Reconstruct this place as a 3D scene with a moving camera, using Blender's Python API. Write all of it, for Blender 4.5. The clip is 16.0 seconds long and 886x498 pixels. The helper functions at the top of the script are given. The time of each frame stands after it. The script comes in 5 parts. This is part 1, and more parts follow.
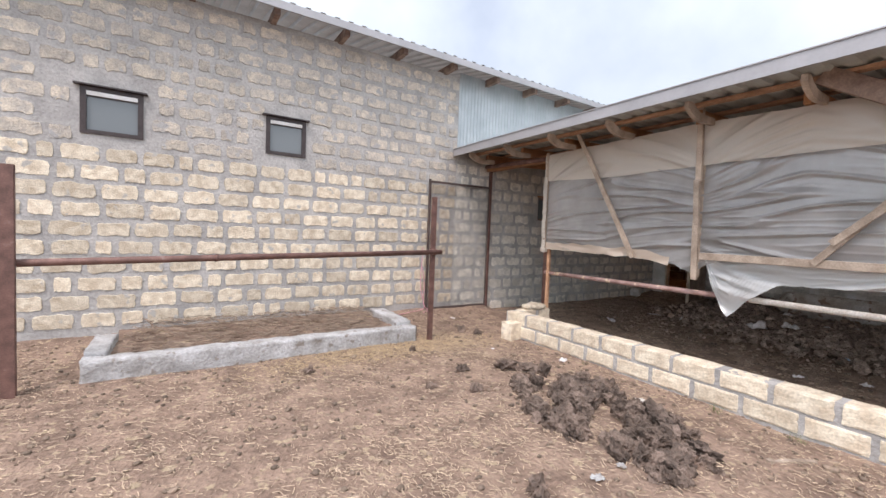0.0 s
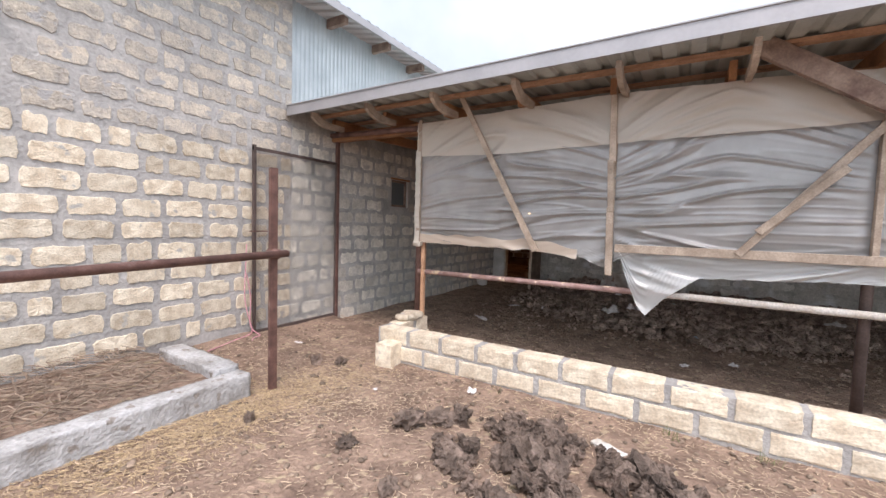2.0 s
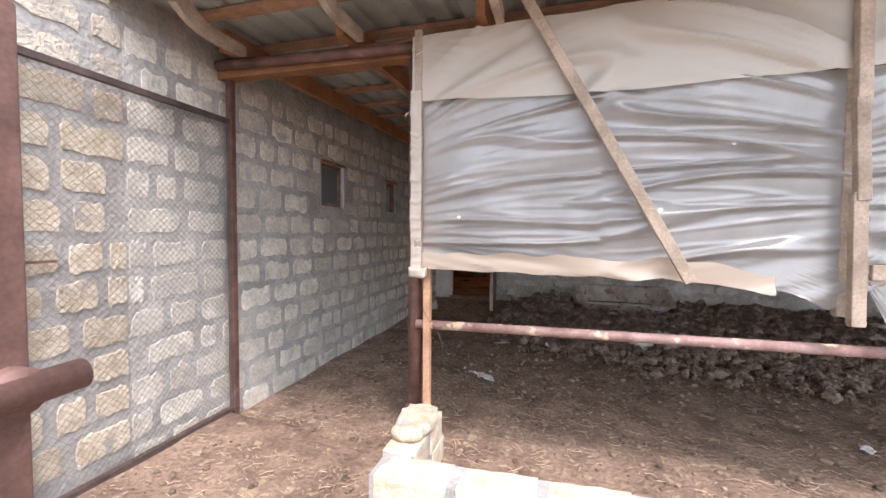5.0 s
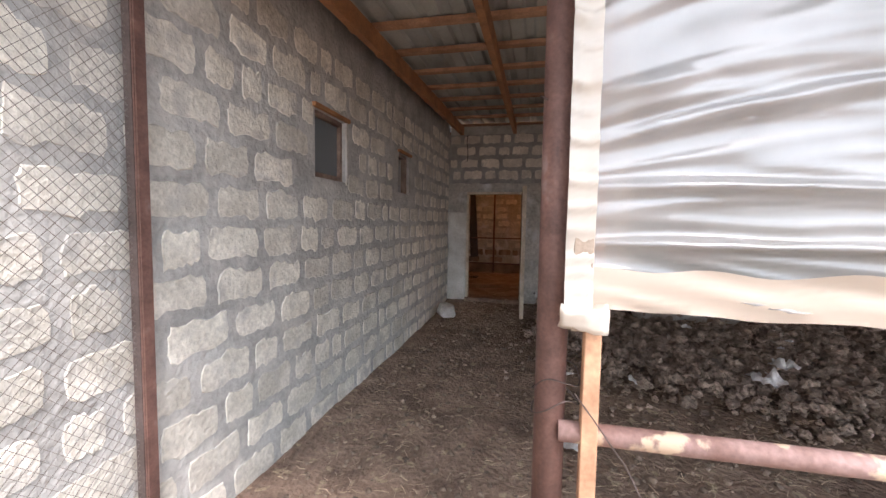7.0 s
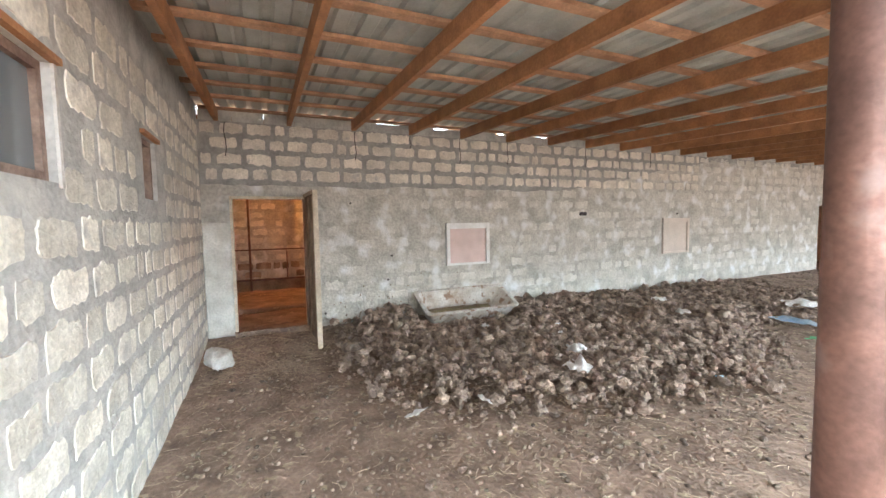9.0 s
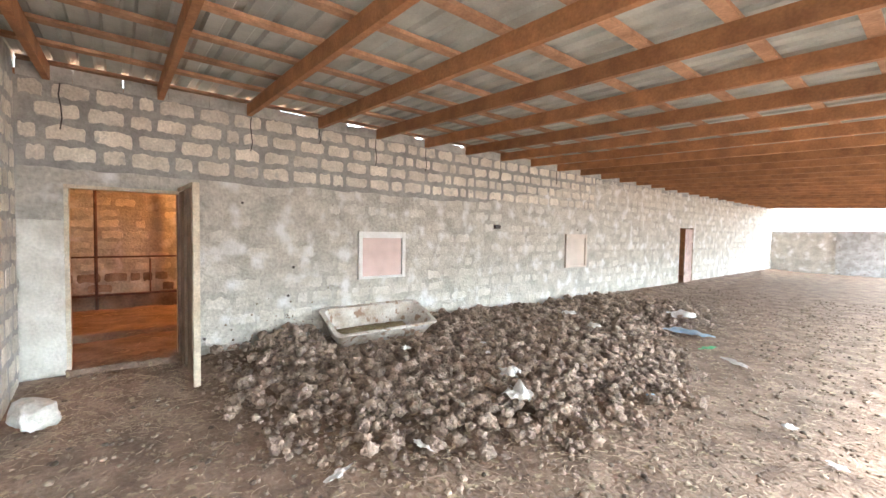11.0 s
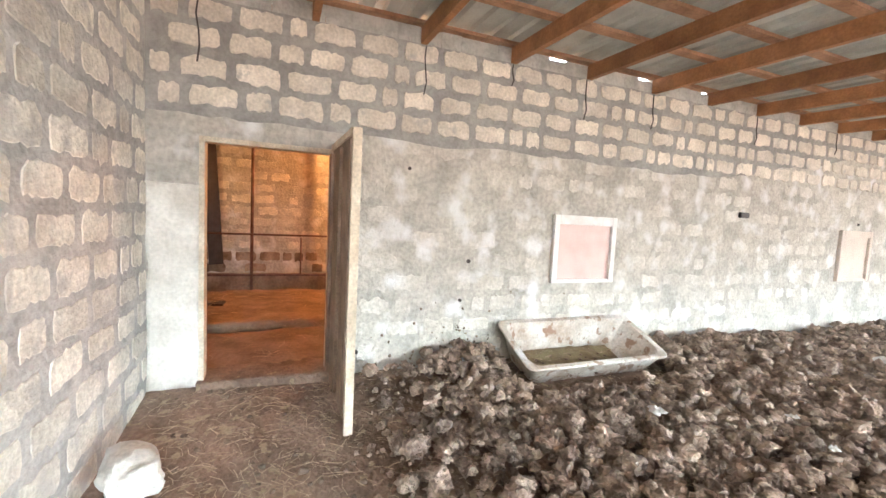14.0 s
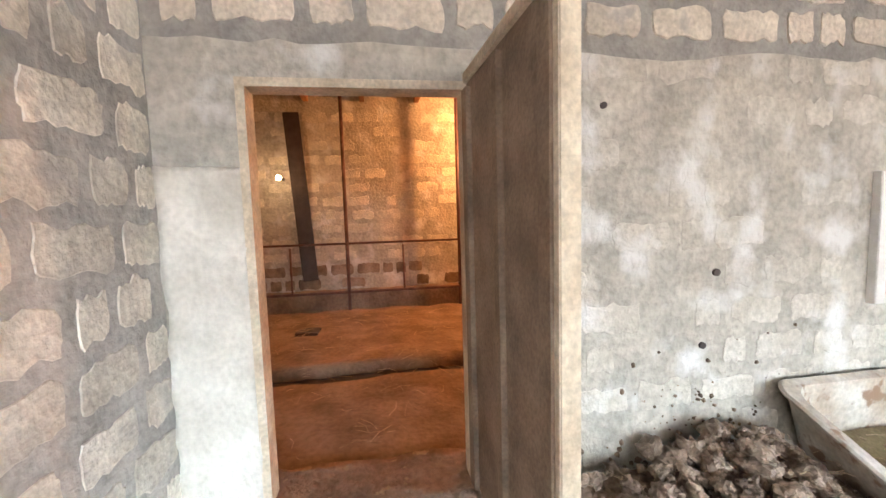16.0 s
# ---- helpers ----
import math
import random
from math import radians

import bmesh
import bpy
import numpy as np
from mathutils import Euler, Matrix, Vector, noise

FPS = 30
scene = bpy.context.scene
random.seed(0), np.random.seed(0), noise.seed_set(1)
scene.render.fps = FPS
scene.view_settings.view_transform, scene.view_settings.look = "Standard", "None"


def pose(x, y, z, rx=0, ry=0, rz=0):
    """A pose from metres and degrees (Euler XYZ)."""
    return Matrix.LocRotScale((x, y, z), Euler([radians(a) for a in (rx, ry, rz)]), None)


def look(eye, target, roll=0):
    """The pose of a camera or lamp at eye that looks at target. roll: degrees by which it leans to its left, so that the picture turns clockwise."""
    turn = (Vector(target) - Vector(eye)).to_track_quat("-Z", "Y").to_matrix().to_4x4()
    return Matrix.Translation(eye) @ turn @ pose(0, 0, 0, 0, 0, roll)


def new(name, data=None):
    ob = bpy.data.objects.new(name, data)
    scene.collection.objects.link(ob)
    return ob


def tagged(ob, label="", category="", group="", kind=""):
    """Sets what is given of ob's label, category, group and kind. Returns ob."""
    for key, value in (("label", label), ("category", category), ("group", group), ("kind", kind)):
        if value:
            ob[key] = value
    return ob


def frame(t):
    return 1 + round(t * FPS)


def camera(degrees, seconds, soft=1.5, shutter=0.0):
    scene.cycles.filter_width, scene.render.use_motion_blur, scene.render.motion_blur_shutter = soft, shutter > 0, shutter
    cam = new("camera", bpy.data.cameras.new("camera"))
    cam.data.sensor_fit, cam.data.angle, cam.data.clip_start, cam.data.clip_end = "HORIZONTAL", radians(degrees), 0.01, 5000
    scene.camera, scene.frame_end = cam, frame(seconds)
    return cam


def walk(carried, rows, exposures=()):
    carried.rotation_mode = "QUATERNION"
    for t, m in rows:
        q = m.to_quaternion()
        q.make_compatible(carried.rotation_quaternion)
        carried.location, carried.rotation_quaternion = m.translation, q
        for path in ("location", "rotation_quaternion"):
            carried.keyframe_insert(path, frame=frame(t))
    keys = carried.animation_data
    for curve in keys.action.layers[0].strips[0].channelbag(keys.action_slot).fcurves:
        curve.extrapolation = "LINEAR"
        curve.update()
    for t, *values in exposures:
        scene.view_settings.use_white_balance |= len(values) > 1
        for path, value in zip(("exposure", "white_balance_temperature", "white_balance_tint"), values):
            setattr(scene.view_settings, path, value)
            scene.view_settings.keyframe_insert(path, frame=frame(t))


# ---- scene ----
cam = camera(95.2, 16.0)
METRES, EYE, TILT, LEAN, TURN = 11.8, 1.5, 0.0, 0.0, -32.9
ROWS = [
    (0.0, 0.0, 0.0, 0.0, 0.1, -2.58, -2.28),
    (0.5, -0.0069, 0.0355, -0.0034, -7.64, -4.72, -3.94),
    (1.0, -0.0128, 0.0707, 0.0013, -9.15, -3.3, -2.04),
    (1.5, -0.0256, 0.1058, 0.0029, -19.61, -2.57, -1.28),
    (2.0, -0.0296, 0.1422, 0.0008, -25.88, -3.48, -1.79),
    (2.5, -0.0343, 0.1878, 0.0037, -24.09, -3.9, -3.2),
    (3.0, -0.0372, 0.2234, 0.0043, -32.44, -5.14, -1.15),
    (3.5, -0.0305, 0.264, 0.003, -34.52, -2.37, 0.7),
    (6.0, 0.0278, 0.4338, 0.0013, -44.78, -3.21, -1.48),
    (6.5, 0.0445, 0.4689, 0.0027, -37.53, -1.38, 0.57),
    (7.0, 0.0517, 0.5001, -0.0002, -44.29, -3.9, -0.94),
    (7.5, 0.0577, 0.529, 0.0025, -57.78, -3.99, -0.35),
    (8.0, 0.0648, 0.5555, 0.0045, -60.9, -2.93, 1.25),
    (8.5, 0.0723, 0.5765, 0.0042, -69.06, -3.5, -0.53),
    (9.0, 0.082, 0.5967, 0.0094, -80.88, -3.73, 1.03),
    (9.5, 0.0966, 0.607, 0.0095, -89.08, -2.83, 1.31),
    (12.0, 0.1671, 0.6497, 0.0053, -96.31, -2.57, -0.91),
    (12.5, 0.1926, 0.6674, 0.0041, -93.48, -4.5, 0.22),
    (13.0, 0.2243, 0.68, 0.0044, -81.08, 0.57, 1.35),
    (13.5, 0.2526, 0.6926, 0.0005, -79.15, -3.25, -2.18),
    (14.0, 0.2816, 0.7082, 0.0008, -78.41, -4.47, -2.9),
    (14.5, 0.3169, 0.7256, 0.0001, -68.6, -3.28, -0.83),
    (15.0, 0.3427, 0.7461, -0.002, -63.28, -5.68, -3.19),
    (15.5, 0.3706, 0.769, -0.0025, -69.22, -6.55, -0.73),
    (16.0, 0.401, 0.7892, -0.005, -66.0, -4.98, 1.68),
]
EXPOSURES = [(0, 0.68, 6780, 21), (3.5, 1.1, 6780, 22), (6.5, 1.8, 6650, 21), (7.0, 1.95, 6650, 20), (7.5, 2.35, 6600, 18), (8.0, 2.75, 6600, 16), (8.5, 3.2, 6480, 12), (9.0, 3.75, 6480, 11), (9.5, 4.15, 6550, 12), (12, 4.25, 6500, 11), (14, 4.65, 6500, 11), (16, 4.5, 6500, 12)]
walk(cam, [(t, pose(0, 0, EYE, TILT, LEAN, TURN) @ pose(METRES * x, METRES * y, METRES * z, 90 + pitch, roll, yaw)) for t, x, y, z, yaw, pitch, roll in ROWS], EXPOSURES)

# == world ==
world = bpy.data.worlds.new("world")
scene.world = world
world.use_nodes = True
SUN_EL, SUN_AZ = radians(58), radians(232)
wn = world.node_tree.nodes
bg = wn["Background"]
sky = wn.new("ShaderNodeTexSky")
sky.sky_type = "NISHITA"
sky.sun_disc = False
sky.sun_elevation = SUN_EL
sky.sun_rotation = SUN_AZ
sky.air_density, sky.dust_density = 1.0, 3.0
# thin bright cloud over the whole sky
tc = wn.new("ShaderNodeTexCoord")
cn = wn.new("ShaderNodeTexNoise")
cn.inputs["Scale"].default_value = 2.6
cn.inputs["Detail"].default_value = 6
cr = wn.new("ShaderNodeMapRange")
cr.inputs[1].default_value, cr.inputs[2].default_value = 0.3, 0.6
cr.inputs[3].default_value, cr.inputs[4].default_value = 0.5, 0.95
mx = wn.new("ShaderNodeMix")
mx.data_type = "RGBA"
# the cloud is brightest round the sun
vm = wn.new("ShaderNodeVectorMath")
vm.operation = "DOT_PRODUCT"
vm.inputs[1].default_value = (math.sin(SUN_AZ) * math.cos(SUN_EL), math.cos(SUN_AZ) * math.cos(SUN_EL), math.sin(SUN_EL))
gl = wn.new("ShaderNodeMapRange")
gl.inputs[1].default_value, gl.inputs[2].default_value = -0.2, 1.0
gl.inputs[3].default_value, gl.inputs[4].default_value = 0.70, 1.45
cs = wn.new("ShaderNodeVectorMath")
cs.operation = "SCALE"
cs.inputs[0].default_value = (6.25, 7.4, 8.0)
lk = world.node_tree.links.new
lk(tc.outputs["Generated"], cn.inputs["Vector"])
lk(cn.outputs["Fac"], cr.inputs[0])
lk(cr.outputs[0], mx.inputs[0])
lk(sky.outputs[0], mx.inputs[6])
lk(tc.outputs["Generated"], vm.inputs[0])
lk(vm.outputs["Value"], gl.inputs[0])
lk(gl.outputs[0], cs.inputs[3])
lk(cs.outputs[0], mx.inputs[7])
lk(mx.outputs[2], bg.inputs[0])
bg.inputs[1].default_value = 0.13
sun = new("sun", bpy.data.lights.new("sun", "SUN"))
sun.data.energy, sun.data.angle, sun.data.color = 1.4, radians(14), (1, 0.955, 0.91)
sun.matrix_world = look((0, 0, 30), (-30 * math.sin(SUN_AZ) / math.tan(SUN_EL), -30 * math.cos(SUN_AZ) / math.tan(SUN_EL), 0))
# warm lamps inside the barn
for p in ((14.45, 3.3, 2.8), (14.2, -5.0, 2.8)):
    lamp = new("barn_lamp_light", bpy.data.lights.new("barn_lamp_light", "POINT"))
    lamp.location = p
    lamp.data.energy, lamp.data.color, lamp.data.shadow_soft_size = 12, (1, 0.43, 0.14), 0.06

# == materials ==
def nodes_of(name):
    m = bpy.data.materials.new(name)
    m.use_nodes = True
    nt = m.node_tree
    return m, nt, nt.nodes["Principled BSDF"]


def surf(name, base, dark=None, scale=8.0, rough=0.85, metal=0.0, bump=0.3, fine=60.0, dist=0.01, vary=0.0, low=0.35, high=0.65, spots=None, grainy=0.7, soft=0.06):
    """Two scales of noise between two colours, a random shade per object, bump from both."""
    m, nt, b = nodes_of(name)
    N, L = nt.nodes, nt.links.new
    dark = dark or tuple(c * 0.6 for c in base)
    tc = N.new("ShaderNodeTexCoord")
    geo = N.new("ShaderNodeNewGeometry")
    n1 = N.new("ShaderNodeTexNoise")
    n1.inputs["Scale"].default_value, n1.inputs["Detail"].default_value = scale, 6
    n2 = N.new("ShaderNodeTexNoise")
    n2.inputs["Scale"].default_value, n2.inputs["Detail"].default_value = fine, 4
    for n in (n1, n2):
        L(geo.outputs["Position"], n.inputs["Vector"])
    ramp = N.new("ShaderNodeMapRange")
    ramp.inputs[1].default_value, ramp.inputs[2].default_value = low, high
    L(n1.outputs["Fac"], ramp.inputs[0])
    mix = N.new("ShaderNodeMix")
    mix.data_type = "RGBA"
    mix.inputs[6].default_value, mix.inputs[7].default_value = (*dark, 1), (*base, 1)
    L(ramp.outputs[0], mix.inputs[0])
    grain = N.new("ShaderNodeMapRange")
    grain.inputs[1].default_value, grain.inputs[2].default_value = 0.3, 0.7
    grain.inputs[3].default_value, grain.inputs[4].default_value = 1 - 0.25 * grainy, 1 + 0.2 * grainy
    L(n2.outputs["Fac"], grain.inputs[0])
    hsv = N.new("ShaderNodeHueSaturation")
    L(mix.outputs[2], hsv.inputs["Color"])
    if vary:
        info = N.new("ShaderNodeObjectInfo")
        rnd = N.new("ShaderNodeMapRange")
        rnd.inputs[3].default_value, rnd.inputs[4].default_value = 1 - vary, 1 + vary
        isl = N.new("ShaderNodeMath")
        isl.operation = "ADD"
        L(info.outputs["Random"], isl.inputs[0])
        L(geo.outputs["Random Per Island"], isl.inputs[1])
        fr = N.new("ShaderNodeMath")
        fr.operation = "FRACT"
        L(isl.outputs[0], fr.inputs[0])
        L(fr.outputs[0], rnd.inputs[0])
        mul = N.new("ShaderNodeMath")
        mul.operation = "MULTIPLY"
        L(rnd.outputs[0], mul.inputs[0])
        L(grain.outputs[0], mul.inputs[1])
        L(mul.outputs[0], hsv.inputs["Value"])
    else:
        L(grain.outputs[0], hsv.inputs["Value"])
    col = hsv.outputs["Color"]
    if spots:
        c2, sc, th = spots
        n3 = N.new("ShaderNodeTexNoise")
        n3.inputs["Scale"].default_value, n3.inputs["Detail"].default_value = sc, 8
        L(geo.outputs["Position"], n3.inputs["Vector"])
        r3 = N.new("ShaderNodeMapRange")
        r3.inputs[1].default_value, r3.inputs[2].default_value = th, th + soft
        L(n3.outputs["Fac"], r3.inputs[0])
        m3 = N.new("ShaderNodeMix")
        m3.data_type = "RGBA"
        m3.inputs[7].default_value = (*c2, 1)
        L(r3.outputs[0], m3.inputs[0])
        L(col, m3.inputs[6])
        col = m3.outputs[2]
    L(col, b.inputs["Base Color"])
    b.inputs["Roughness"].default_value, b.inputs["Metallic"].default_value = rough, metal
    add = N.new("ShaderNodeMath")
    add.operation = "ADD"
    L(n1.outputs["Fac"], add.inputs[0])
    L(n2.outputs["Fac"], add.inputs[1])
    bp = N.new("ShaderNodeBump")
    bp.inputs["Strength"].default_value, bp.inputs["Distance"].default_value = bump, dist
    L(add.outputs[0], bp.inputs["Height"])
    L(bp.outputs[0], b.inputs["Normal"])
    return m


M_MORTAR = surf("grey_mortar", (0.52, 0.515, 0.495), (0.37, 0.365, 0.35), 4, 0.9, bump=0.6, fine=32, dist=0.018, grainy=0.5, spots=((0.58, 0.565, 0.53), 5.5, 0.5), soft=0.2)
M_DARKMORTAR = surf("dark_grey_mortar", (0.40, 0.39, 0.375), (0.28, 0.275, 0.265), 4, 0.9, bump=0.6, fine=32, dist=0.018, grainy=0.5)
M_MIDMORTAR = surf("mid_grey_mortar", (0.47, 0.455, 0.44), (0.34, 0.33, 0.32), 4, 0.9, bump=0.6, fine=32, dist=0.018, grainy=0.5)
M_PALEBLOCK = surf("pinkish_pale_block", (0.80, 0.745, 0.67), (0.62, 0.57, 0.50), 5, 0.92, bump=0.8, fine=45, dist=0.012, vary=0.14, spots=((0.47, 0.455, 0.43), 7, 0.6), soft=0.1)
M_CREAM = surf("cream_limestone", (0.76, 0.68, 0.55), (0.54, 0.45, 0.34), 12, 0.9, bump=0.55, fine=70, dist=0.015, vary=0.18, spots=((0.44, 0.42, 0.39), 8, 0.62))
M_ROUGH = surf("smeared_limestone", (0.62, 0.55, 0.455), (0.42, 0.385, 0.345), 11, 0.92, bump=0.8, fine=60, dist=0.015, vary=0.14, spots=((0.40, 0.39, 0.385), 7, 0.57))
M_SHED = surf("pale_limestone", (0.81, 0.775, 0.70), (0.60, 0.57, 0.50), 5, 0.92, bump=0.8, fine=45, dist=0.012, vary=0.16, spots=((0.50, 0.485, 0.455), 6, 0.54), soft=0.14)
M_WASH = surf("whitewashed_block", (0.66, 0.63, 0.585), (0.50, 0.47, 0.42), 3.6, 0.92, bump=0.8, fine=38, dist=0.012, vary=0.10, spots=((0.76, 0.76, 0.765), 3.4, 0.54), soft=0.16)
M_PLASTER = surf("smeared_plaster", (0.58, 0.55, 0.50), (0.40, 0.38, 0.345), 3.2, 0.92, bump=0.9, fine=26, dist=0.016, spots=((0.76, 0.76, 0.765), 3.4, 0.53), grainy=0.8, soft=0.16)
M_CONCRETE = surf("concrete", (0.50, 0.50, 0.505), (0.33, 0.32, 0.31), 5, 0.88, bump=0.9, fine=40, dist=0.014, spots=((0.27, 0.24, 0.215), 11, 0.6))
M_DIRT = surf("trodden_dirt", (0.345, 0.242, 0.182), (0.18, 0.12, 0.09), 3.5, 0.95, bump=1.0, fine=28, dist=0.03, spots=((0.40, 0.31, 0.21), 11, 0.6))
M_MANURE = surf("dry_manure", (0.53, 0.405, 0.325), (0.25, 0.185, 0.15), 7, 0.95, bump=1.0, fine=40, dist=0.04, vary=0.3, grainy=0.9)
M_STRAW = surf("straw", (0.53, 0.41, 0.29), (0.36, 0.265, 0.19), 30, 0.8, bump=0.2, vary=0.3)
M_RUST = surf("rusty_painted_steel", (0.215, 0.115, 0.095), (0.12, 0.065, 0.055), 9, 0.6, 0.2, bump=0.3, fine=90, dist=0.003, spots=((0.29, 0.22, 0.21), 9, 0.62), soft=0.15)
M_WHITEPIPE = surf("white_painted_pipe", (0.88, 0.85, 0.80), (0.70, 0.62, 0.54), 8, 0.6, bump=0.2, fine=80, dist=0.003)
M_RAFTER = surf("brown_timber", (0.42, 0.20, 0.09), (0.28, 0.13, 0.062), 5, 0.75, bump=0.3, fine=50, dist=0.004, vary=0.2)
M_BATTEN = surf("batten_timber", (0.54, 0.32, 0.20), (0.36, 0.20, 0.12), 6, 0.8, bump=0.3, fine=50, dist=0.004, vary=0.25)
M_WOOD = surf("weathered_timber", (0.50, 0.405, 0.325), (0.32, 0.25, 0.195), 7, 0.85, bump=0.4, fine=70, dist=0.004, vary=0.15)
M_SHEET = surf("grey_sheet_underside", (0.50, 0.53, 0.50), (0.37, 0.385, 0.365), 3, 0.6, 0.1, bump=0.1, fine=60, grainy=0.3)
M_ZINC = surf("pale_zinc_sheet", (0.50, 0.545, 0.565), (0.40, 0.445, 0.465), 3, 0.42, 0.35, bump=0.1, fine=60, grainy=0.15)
M_FASCIA = surf("pale_fascia", (0.42, 0.415, 0.43), (0.35, 0.35, 0.365), 2, 0.5, 0.3, bump=0.05, fine=30, grainy=0.15)
M_FRAME = surf("black_window_frame", (0.05, 0.035, 0.035), (0.03, 0.02, 0.02), 9, 0.5, bump=0.1)
M_WHITE = surf("white_window_paint", (0.86, 0.86, 0.86), (0.72, 0.70, 0.68), 6, 0.6, bump=0.1, grainy=0.2)
M_DOOR = surf("dark_door_boards", (0.34, 0.25, 0.185), (0.20, 0.145, 0.11), 5, 0.8, bump=0.3)
M_BARNFLOOR = surf("barn_floor_dirt", (0.36, 0.26, 0.19), (0.20, 0.135, 0.095), 3, 0.95, bump=0.8, fine=25, dist=0.02)
M_RAG = surf("pale_rag", (0.84, 0.82, 0.82), (0.62, 0.58, 0.57), 12, 0.8, bump=0.3)
M_BLUE = surf("blue_plastic_bag", (0.30, 0.52, 0.75), (0.55, 0.68, 0.80), 9, 0.4, bump=0.3)
M_GREEN = surf("green_plastic", (0.10, 0.45, 0.20), (0.06, 0.3, 0.12), 9, 0.5, bump=0.2)
M_PINK = surf("pink_rope", (0.68, 0.36, 0.40), (0.5, 0.24, 0.28), 30, 0.8, bump=0.2)
M_MESHWIRE = surf("wire_mesh", (0.33, 0.31, 0.29), (0.22, 0.18, 0.16), 20, 0.6, 0.5, bump=0.1)


def plastic_film():
    m, nt, b = nodes_of("plastic_film")
    N, L = nt.nodes, nt.links.new
    b.inputs["Base Color"].default_value = (0.50, 0.495, 0.49, 1)
    b.inputs["Specular IOR Level"].default_value = 0.8
    b.inputs["IOR"].default_value = 1.85
    b.inputs["Roughness"].default_value = 0.24
    tl = N.new("ShaderNodeBsdfTranslucent")
    tl.inputs[0].default_value = (0.82, 0.82, 0.81, 1)
    tp = N.new("ShaderNodeBsdfTransparent")
    tp.inputs[0].default_value = (0.93, 0.93, 0.92, 1)
    m1, m2 = N.new("ShaderNodeMixShader"), N.new("ShaderNodeMixShader")
    m1.inputs[0].default_value = 0.13
    L(b.outputs[0], m1.inputs[1])
    L(tl.outputs[0], m1.inputs[2])
    geo = N.new("ShaderNodeNewGeometry")
    n = N.new("ShaderNodeTexNoise")
    n.inputs["Scale"].default_value, n.inputs["Detail"].default_value = 3.0, 5
    L(geo.outputs["Position"], n.inputs["Vector"])
    r = N.new("ShaderNodeMapRange")
    r.inputs[1].default_value, r.inputs[2].default_value = 0.3, 0.7
    r.inputs[3].default_value, r.inputs[4].default_value = 0.24, 0.46
    L(n.outputs["Fac"], r.inputs[0])
    L(r.outputs[0], m2.inputs[0])
    L(m1.outputs[0], m2.inputs[1])
    L(tp.outputs[0], m2.inputs[2])
    L(m2.outputs[0], N["Material Output"].inputs[0])
    return m


def glass():
    m, nt, b = nodes_of("dusty_glass")
    b.inputs["Base Color"].default_value = (0.16, 0.18, 0.19, 1)
    b.inputs["Roughness"].default_value = 0.12
    b.inputs["Specular IOR Level"].default_value = 0.6
    return m


M_FILM = plastic_film()
M_GLASS = glass()


def film_variant(name, colour, clear, rough=0.3):
    m, nt, b = nodes_of(name)
    N, L = nt.nodes, nt.links.new
    b.inputs["Base Color"].default_value = (*colour, 1)
    b.inputs["IOR"].default_value = 1.75
    b.inputs["Roughness"].default_value = rough
    tl, tp = N.new("ShaderNodeBsdfTranslucent"), N.new("ShaderNodeBsdfTransparent")
    tl.inputs[0].default_value = (*colour, 1)
    m1, m2 = N.new("ShaderNodeMixShader"), N.new("ShaderNodeMixShader")
    m1.inputs[0].default_value, m2.inputs[0].default_value = 0.25, clear
    L(b.outputs[0], m1.inputs[1])
    L(tl.outputs[0], m1.inputs[2])
    L(m1.outputs[0], m2.inputs[1])
    L(tp.outputs[0], m2.inputs[2])
    L(m2.outputs[0], N["Material Output"].inputs[0])
    return m


M_FILM2 = film_variant("cream_plastic_film", (0.74, 0.68, 0.60), 0.16, 0.35)
M_HEM = film_variant("tan_plastic_hem", (0.68, 0.57, 0.47), 0.08, 0.35)
M_FILM3 = film_variant("clear_plastic_film", (0.78, 0.80, 0.80), 0.30, 0.22)
# pinkish colour stands in for reflections on the pane
M_PINKPANE = surf("pink_reflection_pane", (0.68, 0.51, 0.48), (0.56, 0.40, 0.37), 3, 0.35, bump=0.05, dist=0.002, grainy=0.15)
M_DULLPANE = surf("dull_pinkish_board", (0.70, 0.61, 0.54), (0.60, 0.52, 0.46), 3, 0.6, bump=0.1)
M_WHITEWASH = surf("thick_whitewash", (0.78, 0.76, 0.72), (0.60, 0.57, 0.52), 4, 0.9, bump=0.5, fine=40, dist=0.01, grainy=0.4)
M_GRASS = surf("dull_green_grass", (0.13, 0.17, 0.07), (0.20, 0.20, 0.10), 20, 0.8, bump=0.1, vary=0.3)
M_DARKDUNG = surf("dark_dung", (0.25, 0.185, 0.15), (0.10, 0.073, 0.058), 8, 0.95, bump=1.0, fine=36, dist=0.045, vary=0.25, grainy=1.0)
M_OLDSTEEL = surf("dark_brown_steel", (0.13, 0.095, 0.088), (0.08, 0.058, 0.052), 9, 0.6, 0.2, bump=0.2, fine=80, dist=0.003)
M_FLAKE = surf("flaking_pipe_paint", (0.42, 0.28, 0.26), (0.27, 0.16, 0.14), 10, 0.6, 0.1, bump=0.4, fine=60, dist=0.003, spots=((0.74, 0.58, 0.44), 11, 0.58))
M_OLDWOOD = surf("old_dark_wood", (0.34, 0.25, 0.20), (0.16, 0.10, 0.08), 7, 0.85, bump=0.3, fine=60)
M_YARD = surf("yard_wall_limestone", (0.80, 0.72, 0.58), (0.60, 0.50, 0.38), 9, 0.9, bump=0.45, fine=50, dist=0.01, vary=0.1)
